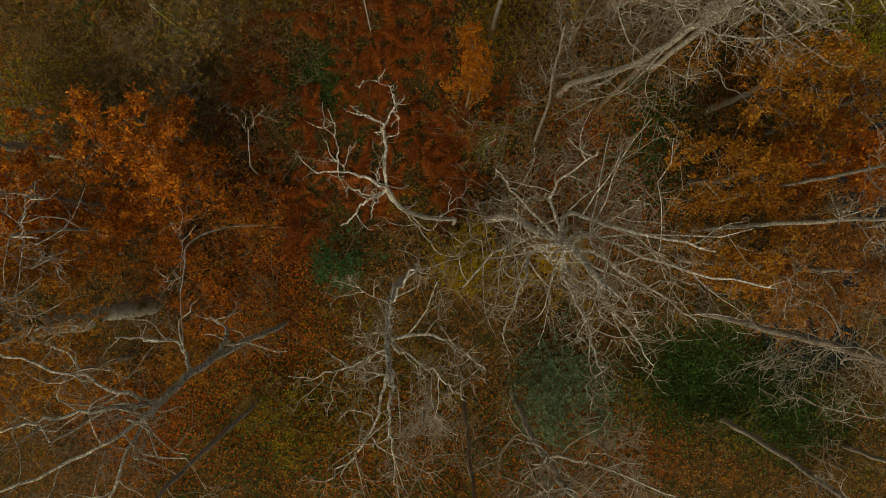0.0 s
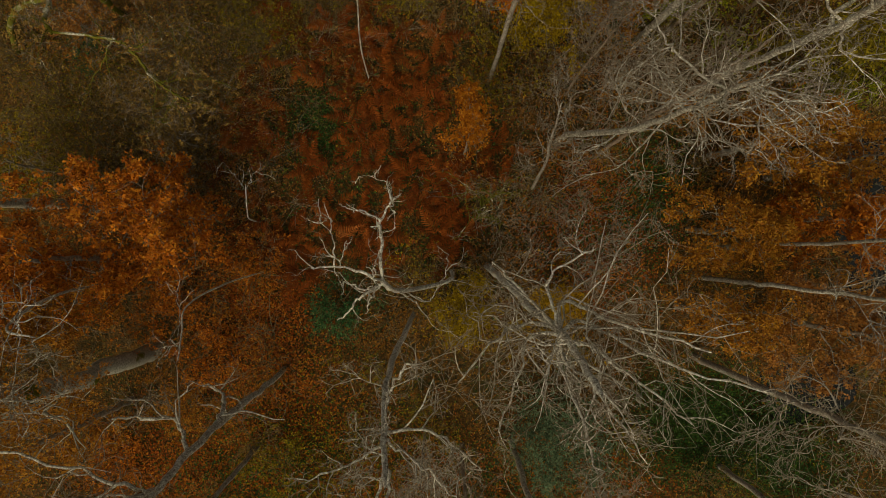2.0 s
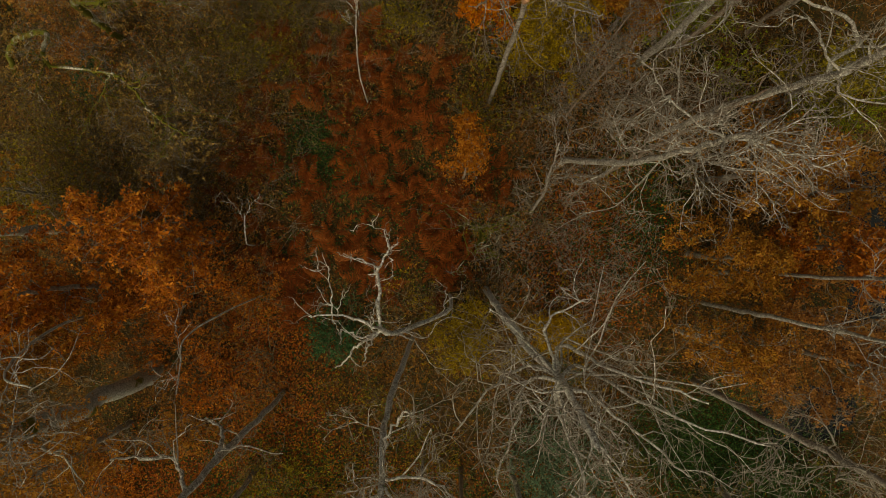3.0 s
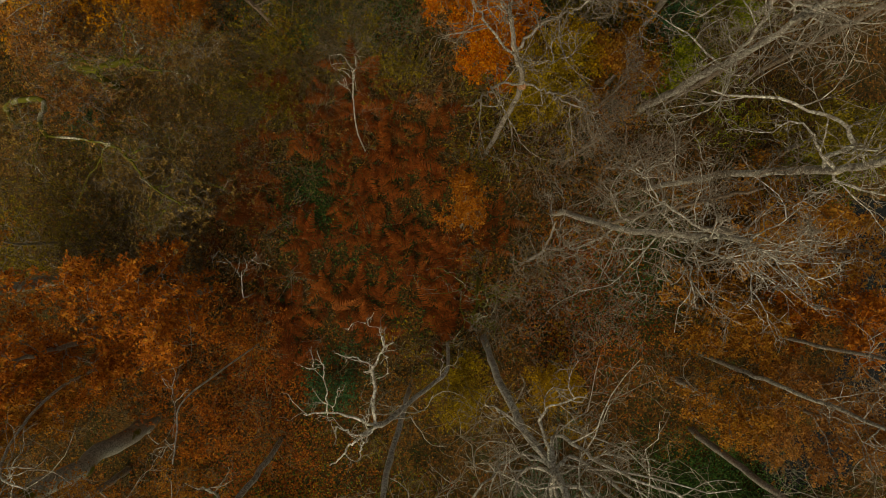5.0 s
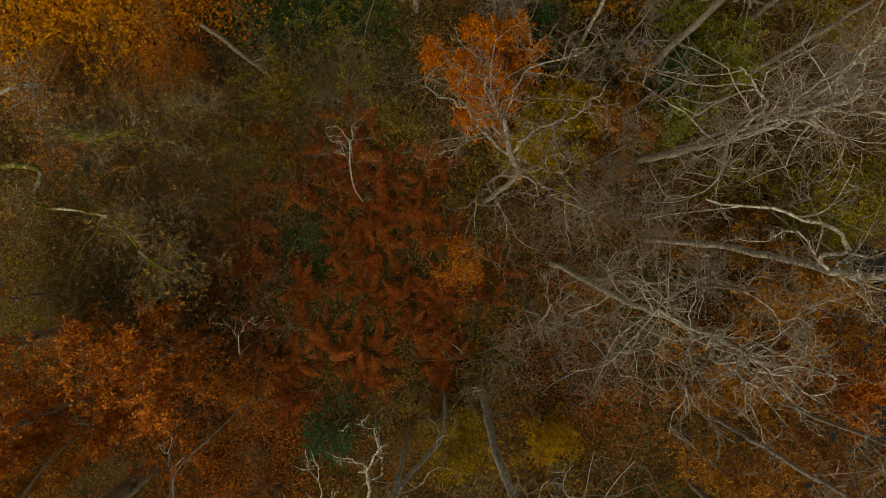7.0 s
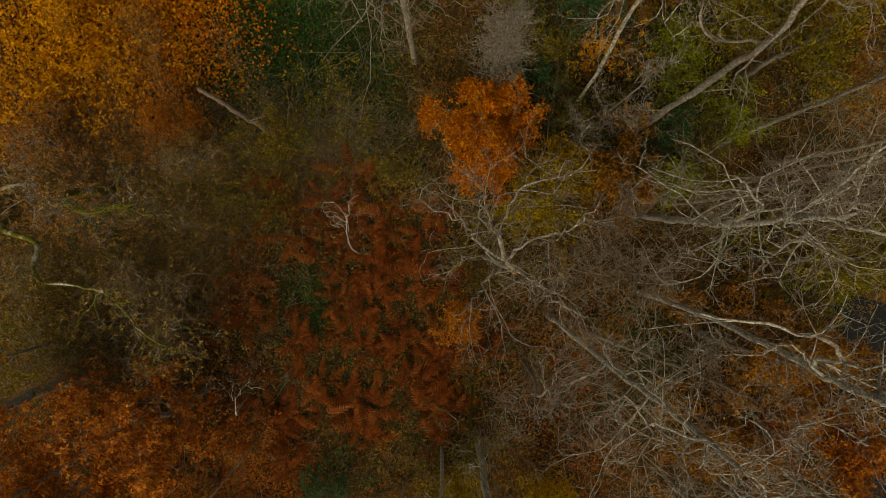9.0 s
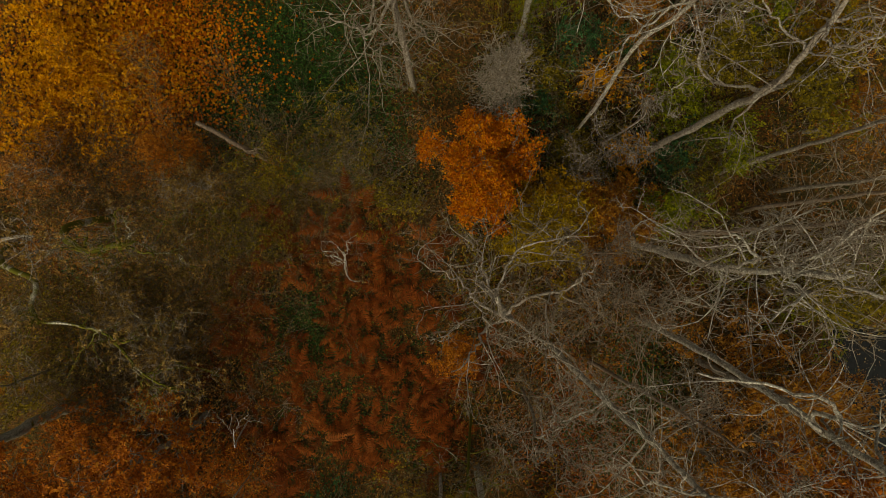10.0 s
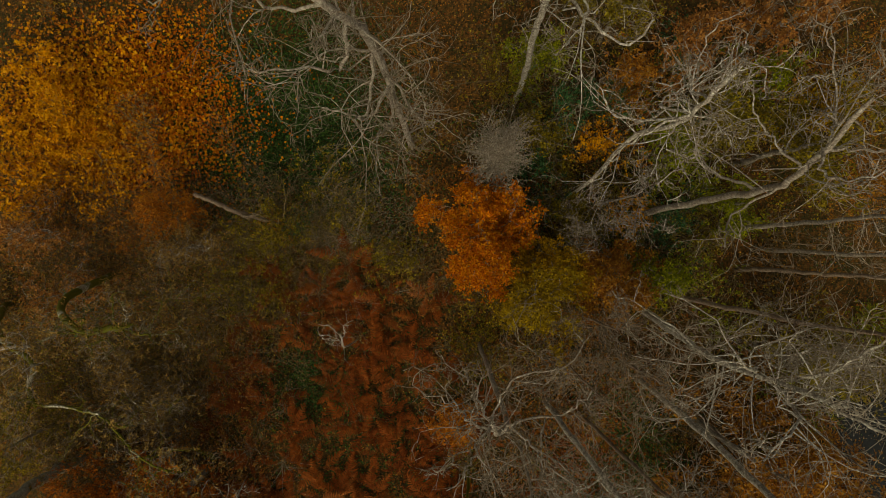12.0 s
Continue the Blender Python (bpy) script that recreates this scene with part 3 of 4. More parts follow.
tree(**BARE, label="tall bare tree with a thick brown trunk forking high up", seed=26, r0=0.148, points=[(7.8, 10.1, 0), (7.6, 9.7, 5.0), (7.4, 9.4, 9.0), (7.5, 9.3, 13.6)], limbs=10, reach=2.4, low=0.6, dens=(7, 6, 5), bark=BARK_PALE, twig=TWIG_PALE, angle=68,
     arms=[(0.85, (6.9, 8.9, 13.0), (5.8, 8.6, 14.0), 1.4), (0.85, (7.6, 9.9, 13.4), (8.2, 10.8, 14.4), 1.3), (0.7, (6.8, 9.4, 11.6), (5.9, 9.7, 12.6), 1.2), (0.9, (8.2, 8.9, 13.8), (9.2, 8.4, 14.8), 1.2)])
tree(**BARE, label="tall bare tree with a white curling fork", seed=27, r0=0.108, points=[(8.1, 7.0, 0), (8.0, 6.75, 6.0), (8.05, 6.35, 10.6), (7.85, 6.15, 13.0), (7.5, 6.2, 14.8)], limbs=3, reach=2.0, low=0.7, dens=(4, 5, 5), bark=BARK_PALE, twig=TWIG_PALE, broken=0.45, bow=4, crook=0.4,
     arms=[(0.62, [(7.8, 6.5, 11.9), (7.87, 6.6, 12.6), (7.5, 7.0, 12.9), (6.9, 7.15, 13.0), (6.1, 7.4, 13.1)], (5.0, 7.56, 13.0), 1.45), (0.66, [(7.4, 6.5, 12.4), (6.9, 6.8, 12.8), (6.5, 7.0, 13.0)], (6.0, 6.9, 13.2), 0.8), (0.9, [(8.5, 6.4, 12.8), (8.9, 6.9, 13.4)], (9.6, 7.0, 13.8)), (0.7, (8.8, 6.2, 10.6), (9.6, 5.6, 11.6))])
tree(**BARE, label="bare tree with a straight brown trunk", seed=28, r0=0.104, points=up(8.9, 10.4, 6, 13), limbs=7, reach=2.4, low=0.6, dens=(6, 6, 5), bark=BARK_BROWN)
tree(**BARE, label="tall bare tree with a thick forked grey limb", seed=29, r0=0.12, bow=4, points=[(7.9, 13.3, 0), (7.85, 13.5, 6.0), (7.6, 13.53, 10.5), (7.2, 13.6, 12.6), (7.3, 14.4, 14.4)], limbs=6, reach=2.8, low=0.7, dens=(5, 5, 4), bark=BARK, twig=TWIG_PALE, lean=(0.2, 0.1),
     arms=[(0.86, (7.4, 14.4, 13.4), (6.8, 15.6, 14.2)), (0.86, (8.0, 13.8, 14.0), (9.0, 14.6, 15.4)), (0.84, (7.2, 13.3, 13.6), (7.9, 13.4, 14.8), 1.2), (0.6, (7.4, 12.9, 9.6), (6.9, 12.3, 10.8)), (0.78, (6.8, 14.2, 12.4), (6.2, 14.9, 13.2)), (0.5, (7.2, 14.2, 8.4), (6.6, 15.0, 9.8))])
tree(**BARE, label="bare tree with a curved grey trunk beside a bush", seed=30, r0=0.11, points=[(3.35, 17.95, 0), (3.2, 17.9, 3.6), (2.9, 17.8, 8.3), (3.0, 17.9, 10.5), (2.9, 18.2, 12.5)], limbs=7, reach=2.4, broken=0.55, dens=(4, 5, 5), bark=BARK_PALE,
     arms=[(0.8, [(3.2, 17.2, 11.4), (3.4, 16.6, 11.8), (3.9, 16.0, 12.2)], (4.25, 16.5, 12.4), 1.3), (0.85, [(3.4, 16.9, 11.6), (3.2, 16.4, 11.8)], (2.85, 16.0, 12.0)), (0.7, (2.2, 17.8, 10.2), (1.5, 17.4, 10.8))])
tree(**BARE, label="bare tree with a reddish trunk and dense hanging twigs", seed=31, r0=0.105, points=[(-0.75, 16.0, 0), (-0.9, 16.0, 4.7), (-0.97, 16.0, 7.1), (-1.0, 16.0, 11.3), (-1.25, 16.0, 13.2), (-1.8, 16.1, 14.2)], limbs=10, reach=2.3, low=0.36, broken=0.7, dens=(6, 6, 5), bark=BARK, twig=TWIG, lean=(-0.15, 0.0), angle=66,
     arms=[(0.8, [(-1.6, 15.6, 12.0), (-2.2, 15.5, 12.6)], (-3.0, 15.2, 13.0)), (0.9, [(-2.4, 16.0, 13.6), (-3.2, 16.2, 14.0)], (-4.2, 15.9, 14.2)), (0.5, [(-1.5, 15.5, 7.6), (-2.0, 15.3, 8.2)], (-2.6, 15.1, 8.6), 0.9), (0.48, [(-0.9, 15.4, 7.6), (-1.1, 15.0, 8.4)], (-1.3, 14.6, 9.0), 0.9), (0.55, [(-0.4, 15.7, 8.2), (-0.1, 15.2, 8.8)], (-0.5, 14.8, 9.4), 0.8), (0.6, [(-1.2, 15.4, 8.6), (-1.4, 15.1, 9.0)], (-1.2, 14.6, 9.4), 0.8)])
broken_tree = tree(**BARE, label="bare tree with a broken top showing fresh pink wood", seed=32, r0=0.08, points=[(1.9, 8.4, 0), (1.95, 8.3, 6.0), (1.94, 8.26, 10.66), (1.53, 8.5, 12.5), (1.38, 8.95, 13.2)], limbs=3, reach=1.8, low=0.6, dens=(5, 6, 5), broken=0.4, bow=4, bark=BARK, twig=TWIG, angle=66,
     arms=[(0.95, [(1.5, 9.4, 13.4), (1.9, 9.8, 13.6), (2.4, 9.9, 13.7)], (2.9, 10.4, 13.7), 1.1), (0.85, [(1.0, 9.4, 13.4), (0.9, 9.7, 13.6)], (0.6, 10.1, 13.6)), (0.72, [(2.1, 8.9, 12.8), (2.5, 9.0, 13.0)], (3.0, 9.4, 13.4)), (0.7, [(1.0, 8.8, 12.8), (0.8, 9.1, 13.0)], (0.3, 9.2, 13.2)), (0.55, [(1.4, 8.0, 11.4), (1.2, 7.8, 11.8)], (0.8, 7.5, 12.4)), (0.55, [(2.3, 8.0, 11.4), (2.6, 7.8, 11.8)], (3.2, 7.7, 12.2))])
p = np.array([(0.02, -0.16, 10.5), (0.03, -0.2, 10.72), (0.04, -0.24, 10.86), (0.04, -0.25, 10.88)])
part("broken_stub", mesh_of("broken_stub", *tube_arrays(p[None], np.array([[0.07, 0.08, 0.07, 0.01]]), 8), CUT), broken_tree, "freshly torn pink wood")
tree(**BARE, label="bare forked tree with lichened limbs above yellow leaves", seed=33, r0=0.068, bow=4, twig=TWIG_PALE, points=[(5.3, 13.95, 0), (5.3, 14.2, 4.5), (5.2, 14.75, 8.8), (5.3, 14.6, 11.6), (5.2, 14.7, 13.1), (5.4, 15.0, 14.0)], limbs=9, reach=1.9, low=0.55, dens=(5, 5, 4), broken=0.5, bark=BARK_PALE,
     arms=[(0.75, (5.0, 14.9, 11.4), (6.1, 15.4, 12.2), 1.3), (0.75, (4.4, 14.2, 11.2), (3.6, 13.5, 11.8), 1.3), (0.8, (5.4, 15.3, 12.0), (5.5, 16.2, 12.8), 1.2), (0.7, (4.6, 15.0, 10.5), (4.0, 15.4, 11.5), 1.1)])
tree(**BARE, label="slender bare trunk among dense brown scrub", seed=34, r0=0.0962, points=up(11.0, 12.7, 6, 12.5), limbs=7, reach=2.2, low=0.6, dens=(5, 5, 5))
tree(**BARE, label="slender bare trunk among brown scrub", seed=35, r0=0.0888, points=up(12.0, 11.2, 6, 12), limbs=7, reach=2.0, low=0.6, dens=(5, 5, 5), bark=BARK_BROWN)
tree(**BARE, label="slender bare trunk above green shrubs", seed=36, r0=0.0814, points=up(13.2, 12.0, 6, 12), limbs=6, reach=2.0, low=0.6, dens=(5, 5, 4))
tree(**BARE, label="mossy bare tree with blotched white bark", seed=37, r0=0.13, points=[(-12.4, 10.9, -0.3), (-11.2, 10.2, 5.0), (-9.6, 9.55, 7.0), (-8.45, 9.75, 7.4)], broken=0.62, limbs=5, reach=1.6, dens=(5, 5, 4), bark=BARK_MOSS, leaf=TAN, leaf_size=0.07, leaves=1600, leaf_spread=0.4, bow=4, crook=0.35,
     arms=[(0.97, [(-8.29, 9.8, 7.4)], (-7.92, 9.98, 7.5), 1.3),
           ((0, 0.6), [(-8.07, 10.2, 7.5)], (-8.19, 10.56, 7.5), 0.7),
           ((0, 0.3), [(-8.41, 10.2, 7.5)], (-8.41, 10.66, 7.5), 0.8),
           (0.95, [(-7.96, 9.6, 7.3)], (-7.57, 9.58, 7.3), 1.0),
           ((3, 0.9), [(-7.03, 9.51, 7.0)], (-6.61, 9.13, 7.0), 1.0),
           ((3, 0.8), [(-7.32, 10.24, 7.0), (-7.16, 10.39, 7.0)], (-6.37, 10.35, 7.0), 0.6),
           (0.7, [(-9.41, 9.96, 7.2)], (-10.19, 9.73, 7.2), 0.6)])
tree(**BARE, label="mossy leaning tree with blotched bark and a few tan leaves", seed=38, r0=0.105, points=[(-17.0, 9.7, -0.4), (-14.2, 9.25, 3.9), (-12.2, 8.95, 6.2), (-10.85, 8.7, 7.3), (-10.8, 8.05, 7.5), (-10.45, 7.6, 7.6)], broken=0.45, limbs=4, reach=1.5, low=0.85, dens=(5, 5, 4), bark=BARK_MOSS, leaf=TAN, leaf_size=0.07, leaves=2600, leaf_spread=0.4, bow=4, crook=0.35,
     arms=[(0.98, [(-9.48, 7.58, 7.6), (-8.67, 7.44, 7.7)], (-8.23, 7.21, 7.8), 1.3, 0.5),
           ((0, 0.97), [(-7.84, 7.27, 7.9)], (-7.59, 7.39, 7.9), 1.0),
           ((0, 0.97), [(-7.93, 6.76, 7.8), (-7.67, 6.38, 7.73), (-7.17, 6.01, 7.67)], (-6.87, 5.82, 7.6), 1.25, 0.4),
           ((2, 0.6), [(-7.05, 6.38, 7.6), (-6.35, 6.43, 7.45)], (-5.71, 6.33, 7.3), 0.6),
           ((2, 0.85), [(-7.45, 5.53, 7.4)], (-7.57, 5.15, 7.4), 0.8),
           ((2, 0.9), [(-6.72, 5.81, 7.3)], (-6.18, 5.73, 7.3), 0.6),
           ((2, 0.55), [(-7.83, 5.84, 7.3)], (-7.88, 5.22, 7.3), 0.7),
           ((1, 0.9), [(-7.11, 7.29, 7.8), (-6.8, 7.44, 7.65)], (-6.76, 7.68, 7.5), 0.6),
           ((0, 0.6), [(-9.25, 7.08, 7.2), (-9.92, 6.61, 6.6)], (-10.77, 5.61, 6.0), 0.6)])
tree(**BARE, label="leaning tree with pale lichened limbs and a few tan leaves", seed=44, r0=0.062, points=[(-17.6, 9.4, -0.4), (-14.5, 9.5, 5.0), (-11.2, 9.7, 9.6), (-9.2, 9.8, 11.3), (-8.3, 9.95, 11.6), (-7.9, 9.9, 11.6)], limbs=5, reach=1.1, low=0.84, dens=(4, 4, 4), bark=BARK, broken=0.42, bow=3, leaf=TAN, leaf_size=0.06, leaves=700, leaf_spread=0.35)
tree(**BARE, label="slender white birch pole with a few thin limbs", seed=39, r0=0.028, points=[(-2.8, 8.4, 0), (-2.72, 8.65, 3.2), (-2.45, 9.1, 6.0), (-2.25, 9.5, 7.3)], limbs=2, reach=0.8, low=0.6, dens=(2, 3, 2), bark=BARK_PALE, broken=0.6, bow=4, crook=0.4,
     arms=[(0.97, (-2.36, 9.72, 7.5), (-2.5, 9.95, 7.6), 1.4), (0.9, [(-2.5, 9.48, 7.4), (-2.75, 9.6, 7.5)], (-2.8, 9.85, 7.6), 1.3), (0.97, (-2.12, 9.62, 7.5), (-2.1, 9.85, 7.6), 1.0)])
tree(**BARE, label="broken dead trunk without limbs in dense scrub", seed=40, r0=0.088, bow=3, points=[(-5.9, 12.9, 0), (-6.5, 13.2, 3.2), (-7.35, 13.62, 4.9)], limbs=0, arms=[(0.5, (-6.2, 13.1, 2.6), (-6.1, 13.3, 2.9))], dens=(3, 3, 3), broken=0.7, bark=BARK_BROWN)
tree(**BARE, label="small forked bare sapling above bracken", seed=41, r0=0.0259, points=[(-7.2, 2.9, 0), (-6.8, 2.95, 2.4), (-6.32, 3.2, 4.1), (-6.24, 3.9, 4.5)], bow=3, crook=0.3, limbs=0, arms=[(0.95, (-6.6, 4.2, 4.6), (-6.9, 4.5, 4.7)), (0.95, (-6.0, 4.2, 4.6), (-5.7, 4.4, 4.7))], dens=(3, 3, 2), broken=0.6, bark=BARK_PALE)
tree(**BARE, label="slender white-spotted sapling among orange leaves", seed=42, r0=0.03, points=[(-7.0, 0.95, -0.2), (-6.95, 0.7, 4.5), (-7.36, 0.18, 6.3), (-7.25, -0.5, 6.9), (-7.1, -1.2, 7.5)], limbs=2, reach=0.9, low=0.6, dens=(3, 3, 3), bark=BARK_WHITE, broken=0.5, bow=3, crook=0.4,
     arms=[(0.76, (-7.7, 0.5, 6.1), (-8.1, 0.85, 5.9), 1.3), (0.85, (-7.5, -0.9, 7.0), (-7.8, -1.2, 7.2))])
tree(**BARE, label="small bare tree with a mossy knot and spreading twigs", seed=43, r0=0.0592, points=[(1.6, 3.6, 0), (1.4, 3.4, 3.5), (1.25, 3.0, 6.6), (1.0, 2.6, 7.4)], limbs=8, reach=1.9, low=0.5, dens=(5, 4, 4), bark=BARK_MOSS)
tree(**BARE, label="small bare tree with fine brown twigs in deep shade", seed=45, r0=0.0592, points=up(4.9, 7.9, 3, 7.5), limbs=9, reach=1.9, low=0.45, dens=(5, 5, 5), bark=BARK_BROWN)
tree(**BARE, label="small bare tree with fine reddish twigs", seed=46, r0=0.0592, points=up(5.6, 9.6, 3, 6.5), limbs=10, reach=1.8, low=0.4, dens=(6, 6, 5), bark=BARK_BROWN)
tree(**BARE, label="small bare tree with tangled brown twigs under taller trees", seed=48, r0=0.06, points=up(7.4, 7.8, 2.5, 5.5), limbs=10, reach=1.7, low=0.4, dens=(5, 5, 5), bark=BARK_BROWN)
tree(**BARE, label="small bare tree with pale tangled twigs", seed=49, r0=0.06, points=up(-0.6, -5.2, 2.5, 6.0), limbs=11, reach=1.7, low=0.4, dens=(6, 5, 5), bark=BARK, twig=TWIG_PALE)
tree(**BARE, label="small bare tree with tan twigs above fallen leaves", seed=50, r0=0.06, points=up(5.6, -7.0, 2.5, 6.0), limbs=11, reach=1.8, low=0.4, dens=(6, 5, 5), bark=BARK, twig=TWIG_PALE)
tree(**BARE, label="dense round bare tree of upright pale twigs", seed=47, r0=0.0666, points=up(2.2, 14.9, 3, 7.2), limbs=46, reach=1.7, low=0.4, dens=(5, 5, 4), bark=TWIG_PALE, twig=TWIG_PALE, angle=42, up=0.12, wig=0.07)

tree(**BARE, label="small bare tree with pale spreading twigs over a hollow", seed=401, r0=0.055, points=up(6.4, 13.7, 2.5, 6.0), limbs=8, reach=2.0, low=0.4, dens=(5, 5, 5), bark=BARK, twig=TWIG_PALE)
tree(**BARE, label="small bare tree with brown spreading twigs over a hollow", seed=402, r0=0.05, points=up(5.0, 12.6, 2.0, 5.0), limbs=10, reach=1.8, low=0.4, dens=(5, 5, 5), bark=BARK, twig=TWIG)

LEAFY = dict(name="leafy_tree", category="tree", group="leafy trees")
tree(**LEAFY, label="smooth-barked beech with a thick grey trunk and orange leaves", seed=51, r0=0.34, points=up(-11.45, -1.95, 4, 9.0), broken=0.7, limbs=12, reach=2.4, low=0.8, dens=(5, 4, 3), bark=BEECH, leaf=AMBER, leaves=10000, leaf_size=0.075, leaf_spread=0.25)
tree(**LEAFY, label="smooth-barked beech with a thick grey trunk in scrub", seed=52, r0=0.25, points=up(-13.95, 3.35, 4, 8.5), limbs=8, reach=2.4, low=0.6, dens=(4, 4, 3), bark=BEECH, leaf=AMBER, leaves=5000, leaf_size=0.09, leaf_spread=0.3)
CROWNS = [
    (53, -8.9, 3.1, 6.6, 2.6, 9600, 0.13, ORANGE, "orange-leaved oak with a rounded crown"),
    (54, -11.9, 1.5, 7.0, 2.6, 11000, 0.13, ORANGE, "orange-leaved oak with pale limbs showing"),
    (58, 9.7, 2.6, 5.6, 1.9, 8970, 0.109, AMBER, "small tree with a dense amber crown"),
    (59, 12.3, 2.6, 7.0, 2.0, 8600, 0.13, ORANGE, "small tree with a bright orange crown near the pond"),
    (60, 12.2, -0.6, 6.6, 2.4, 11500, 0.109, RUST, "small tree with a rust-brown crown near the pond"),
    (61, 9.3, -0.4, 6.0, 1.6, 4200, 0.109, AMBER, "small tree with thin amber leaves"),
    (62, 10.4, 5.4, 7.0, 2.1, 5800, 0.109, AMBER, "small tree with dull amber leaves"),
    (63, 12.8, 4.6, 6.0, 1.9, 5300, 0.109, AMBER, "small tree with amber leaves over the pond's edge"),
    (64, 8.2, 11.0, 4.4, 1.1, 2300, 0.109, LIME, "small tree with yellow-green leaves"),
    (65, 12.6, 8.4, 6.0, 2.0, 4800, 0.109, OLIVE, "small tree with olive-yellow leaves"),
    (66, 12.0, 15.4, 6.0, 2.2, 5800, 0.115, OLIVE, "small tree with olive-yellow leaves under bare branches"),
    (67, 11.6, 19.2, 6.0, 2.0, 4800, 0.115, RUST, "small tree with rust-orange leaves"),
    (56, 1.6, 12.8, 4.8, 2.1, 13500, 0.1, BRIGHT, "small bright orange maple")]
LOWER_CROWNS = [
    (74, 4.5, 11.3, 4.2, 1.7, 5600, 0.102, GOLD, "small tree with golden leaves beside an orange maple"),
    (75, 9.6, 16.4, 4.6, 1.8, 4000, 0.109, OLIVE, "small tree with olive leaves below bare limbs"),
    (76, 13.2, 16.6, 4.8, 1.8, 4000, 0.109, GOLD, "small tree with golden leaves below bare limbs"),
    (77, 9.0, 19.0, 4.6, 1.8, 3600, 0.109, RUST, "small tree with rust-orange leaves in the wood"),
    (73, 1.95, 11.5, 4.4, 1.5, 7000, 0.1, BRIGHT, "small bright orange maple with thin crown"),
    (68, 3.6, 10.4, 4.8, 1.8, 7500, 0.102, GOLD_OLIVE, "small tree with golden-olive leaves beside an orange maple"),
    (69, 6.2, 10.7, 4.6, 1.8, 8500, 0.102, AMBER, "small tree with amber leaves"),
    (80, 8.5, 15.6, 3.4, 1.6, 3300, 0.102, LIME, "low tree with yellow-green leaves among bare trunks"),
    (81, 10.8, 13.6, 3.2, 1.4, 3000, 0.102, LIME, "low tree with yellow-green leaves among bare trunks"),
    (82, 6.9, 17.8, 3.6, 1.5, 3300, 0.102, AMBER, "low tree with amber leaves among bare trunks"),
    (83, 6.6, 20.2, 3.6, 1.7, 3300, 0.102, OLIVE, "low tree with olive leaves"),
    (84, 3.9, 18.9, 3.4, 1.5, 3000, 0.102, LIME, "low tree with yellow-green leaves beside a grey trunk"),
    (85, 4.2, 16.0, 2.2, 1.4, 2300, 0.102, OLIVE, "low tree with olive leaves beside a pale bush")]
LOW_TREES = [
    (86, 14.6, 14.4, 4.2, 1.6, 3000, 0.102, AMBER, "low tree with amber leaves behind thin trunks"),
    (87, 5.2, 13.2, 1.9, 1.2, 1700, 0.102, OLIVE, "low tree with olive leaves in deep shade"),
    (88, 11.6, 17.6, 4.2, 1.5, 3000, 0.102, LIME, "low tree with yellow-green leaves below bare limbs"),
    (89, -13.4, 10.2, 2.4, 1.8, 3000, 0.0896, RUST, "low tree with rust-brown leaves in scrub"),
    (90, -14.6, 12.4, 2.2, 1.6, 2600, 0.0896, RUST, "low tree with thin rust-brown leaves in scrub"),
    (91, -11.2, 7.2, 2.0, 1.5, 2100, 0.0768, TAN, "low tree with small tan leaves in scrub"),
    (92, -8.6, 12.0, 2.2, 1.5, 2100, 0.0768, TAN, "low tree with tan leaves below a mossy trunk"),
    (93, -9.6, 5.9, 1.8, 1.4, 1800, 0.0768, TAN, "low tree with small tan leaves beside bracken"),
    (71, -12.9, -0.1, 6.2, 1.9, 12500, 0.096, AMBER, "small beech with fine amber leaves"),
    (72, -12.4, -4.2, 6.6, 2.0, 7400, 0.096, AMBER, "small beech with fine amber leaves over fallen leaves"),
    (70, -14.9, 4.9, 3.2, 2.0, 3000, 0.09, OLIVE, "small tree with olive leaves in brown scrub")]
for seed, x, y, top, reach, n, size, mat, lab in CROWNS + LOWER_CROWNS + LOW_TREES:
    tree(**LEAFY, label=lab, seed=seed, r0=0.03 + 0.016 * top, points=up(x, y, top * 0.5, top), limbs=12, reach=reach, low=0.35, dens=(4, 4, 4), bark=BARK, leaf=mat, leaves=n, leaf_size=size, leaf_spread=0.13, angle=66, up=0.03, tuft=6 if mat in (ORANGE, RUST) else 4, outline=OAK if mat is ORANGE else OVAL if mat is BRIGHT else KITE)

tree(**LEAFY, label="small tree with pale orange leaves at the edge of the bracken", seed=57, r0=0.06, points=[(0.9, 5.5, 0.0), (0.95, 5.8, 2.4), (0.85, 6.7, 5.1)], limbs=14, reach=0.85, low=0.4, dens=(4, 4, 4), bark=BARK_BROWN, leaf=PEACH, leaves=4200, leaf_size=0.1, leaf_spread=0.13, angle=60)

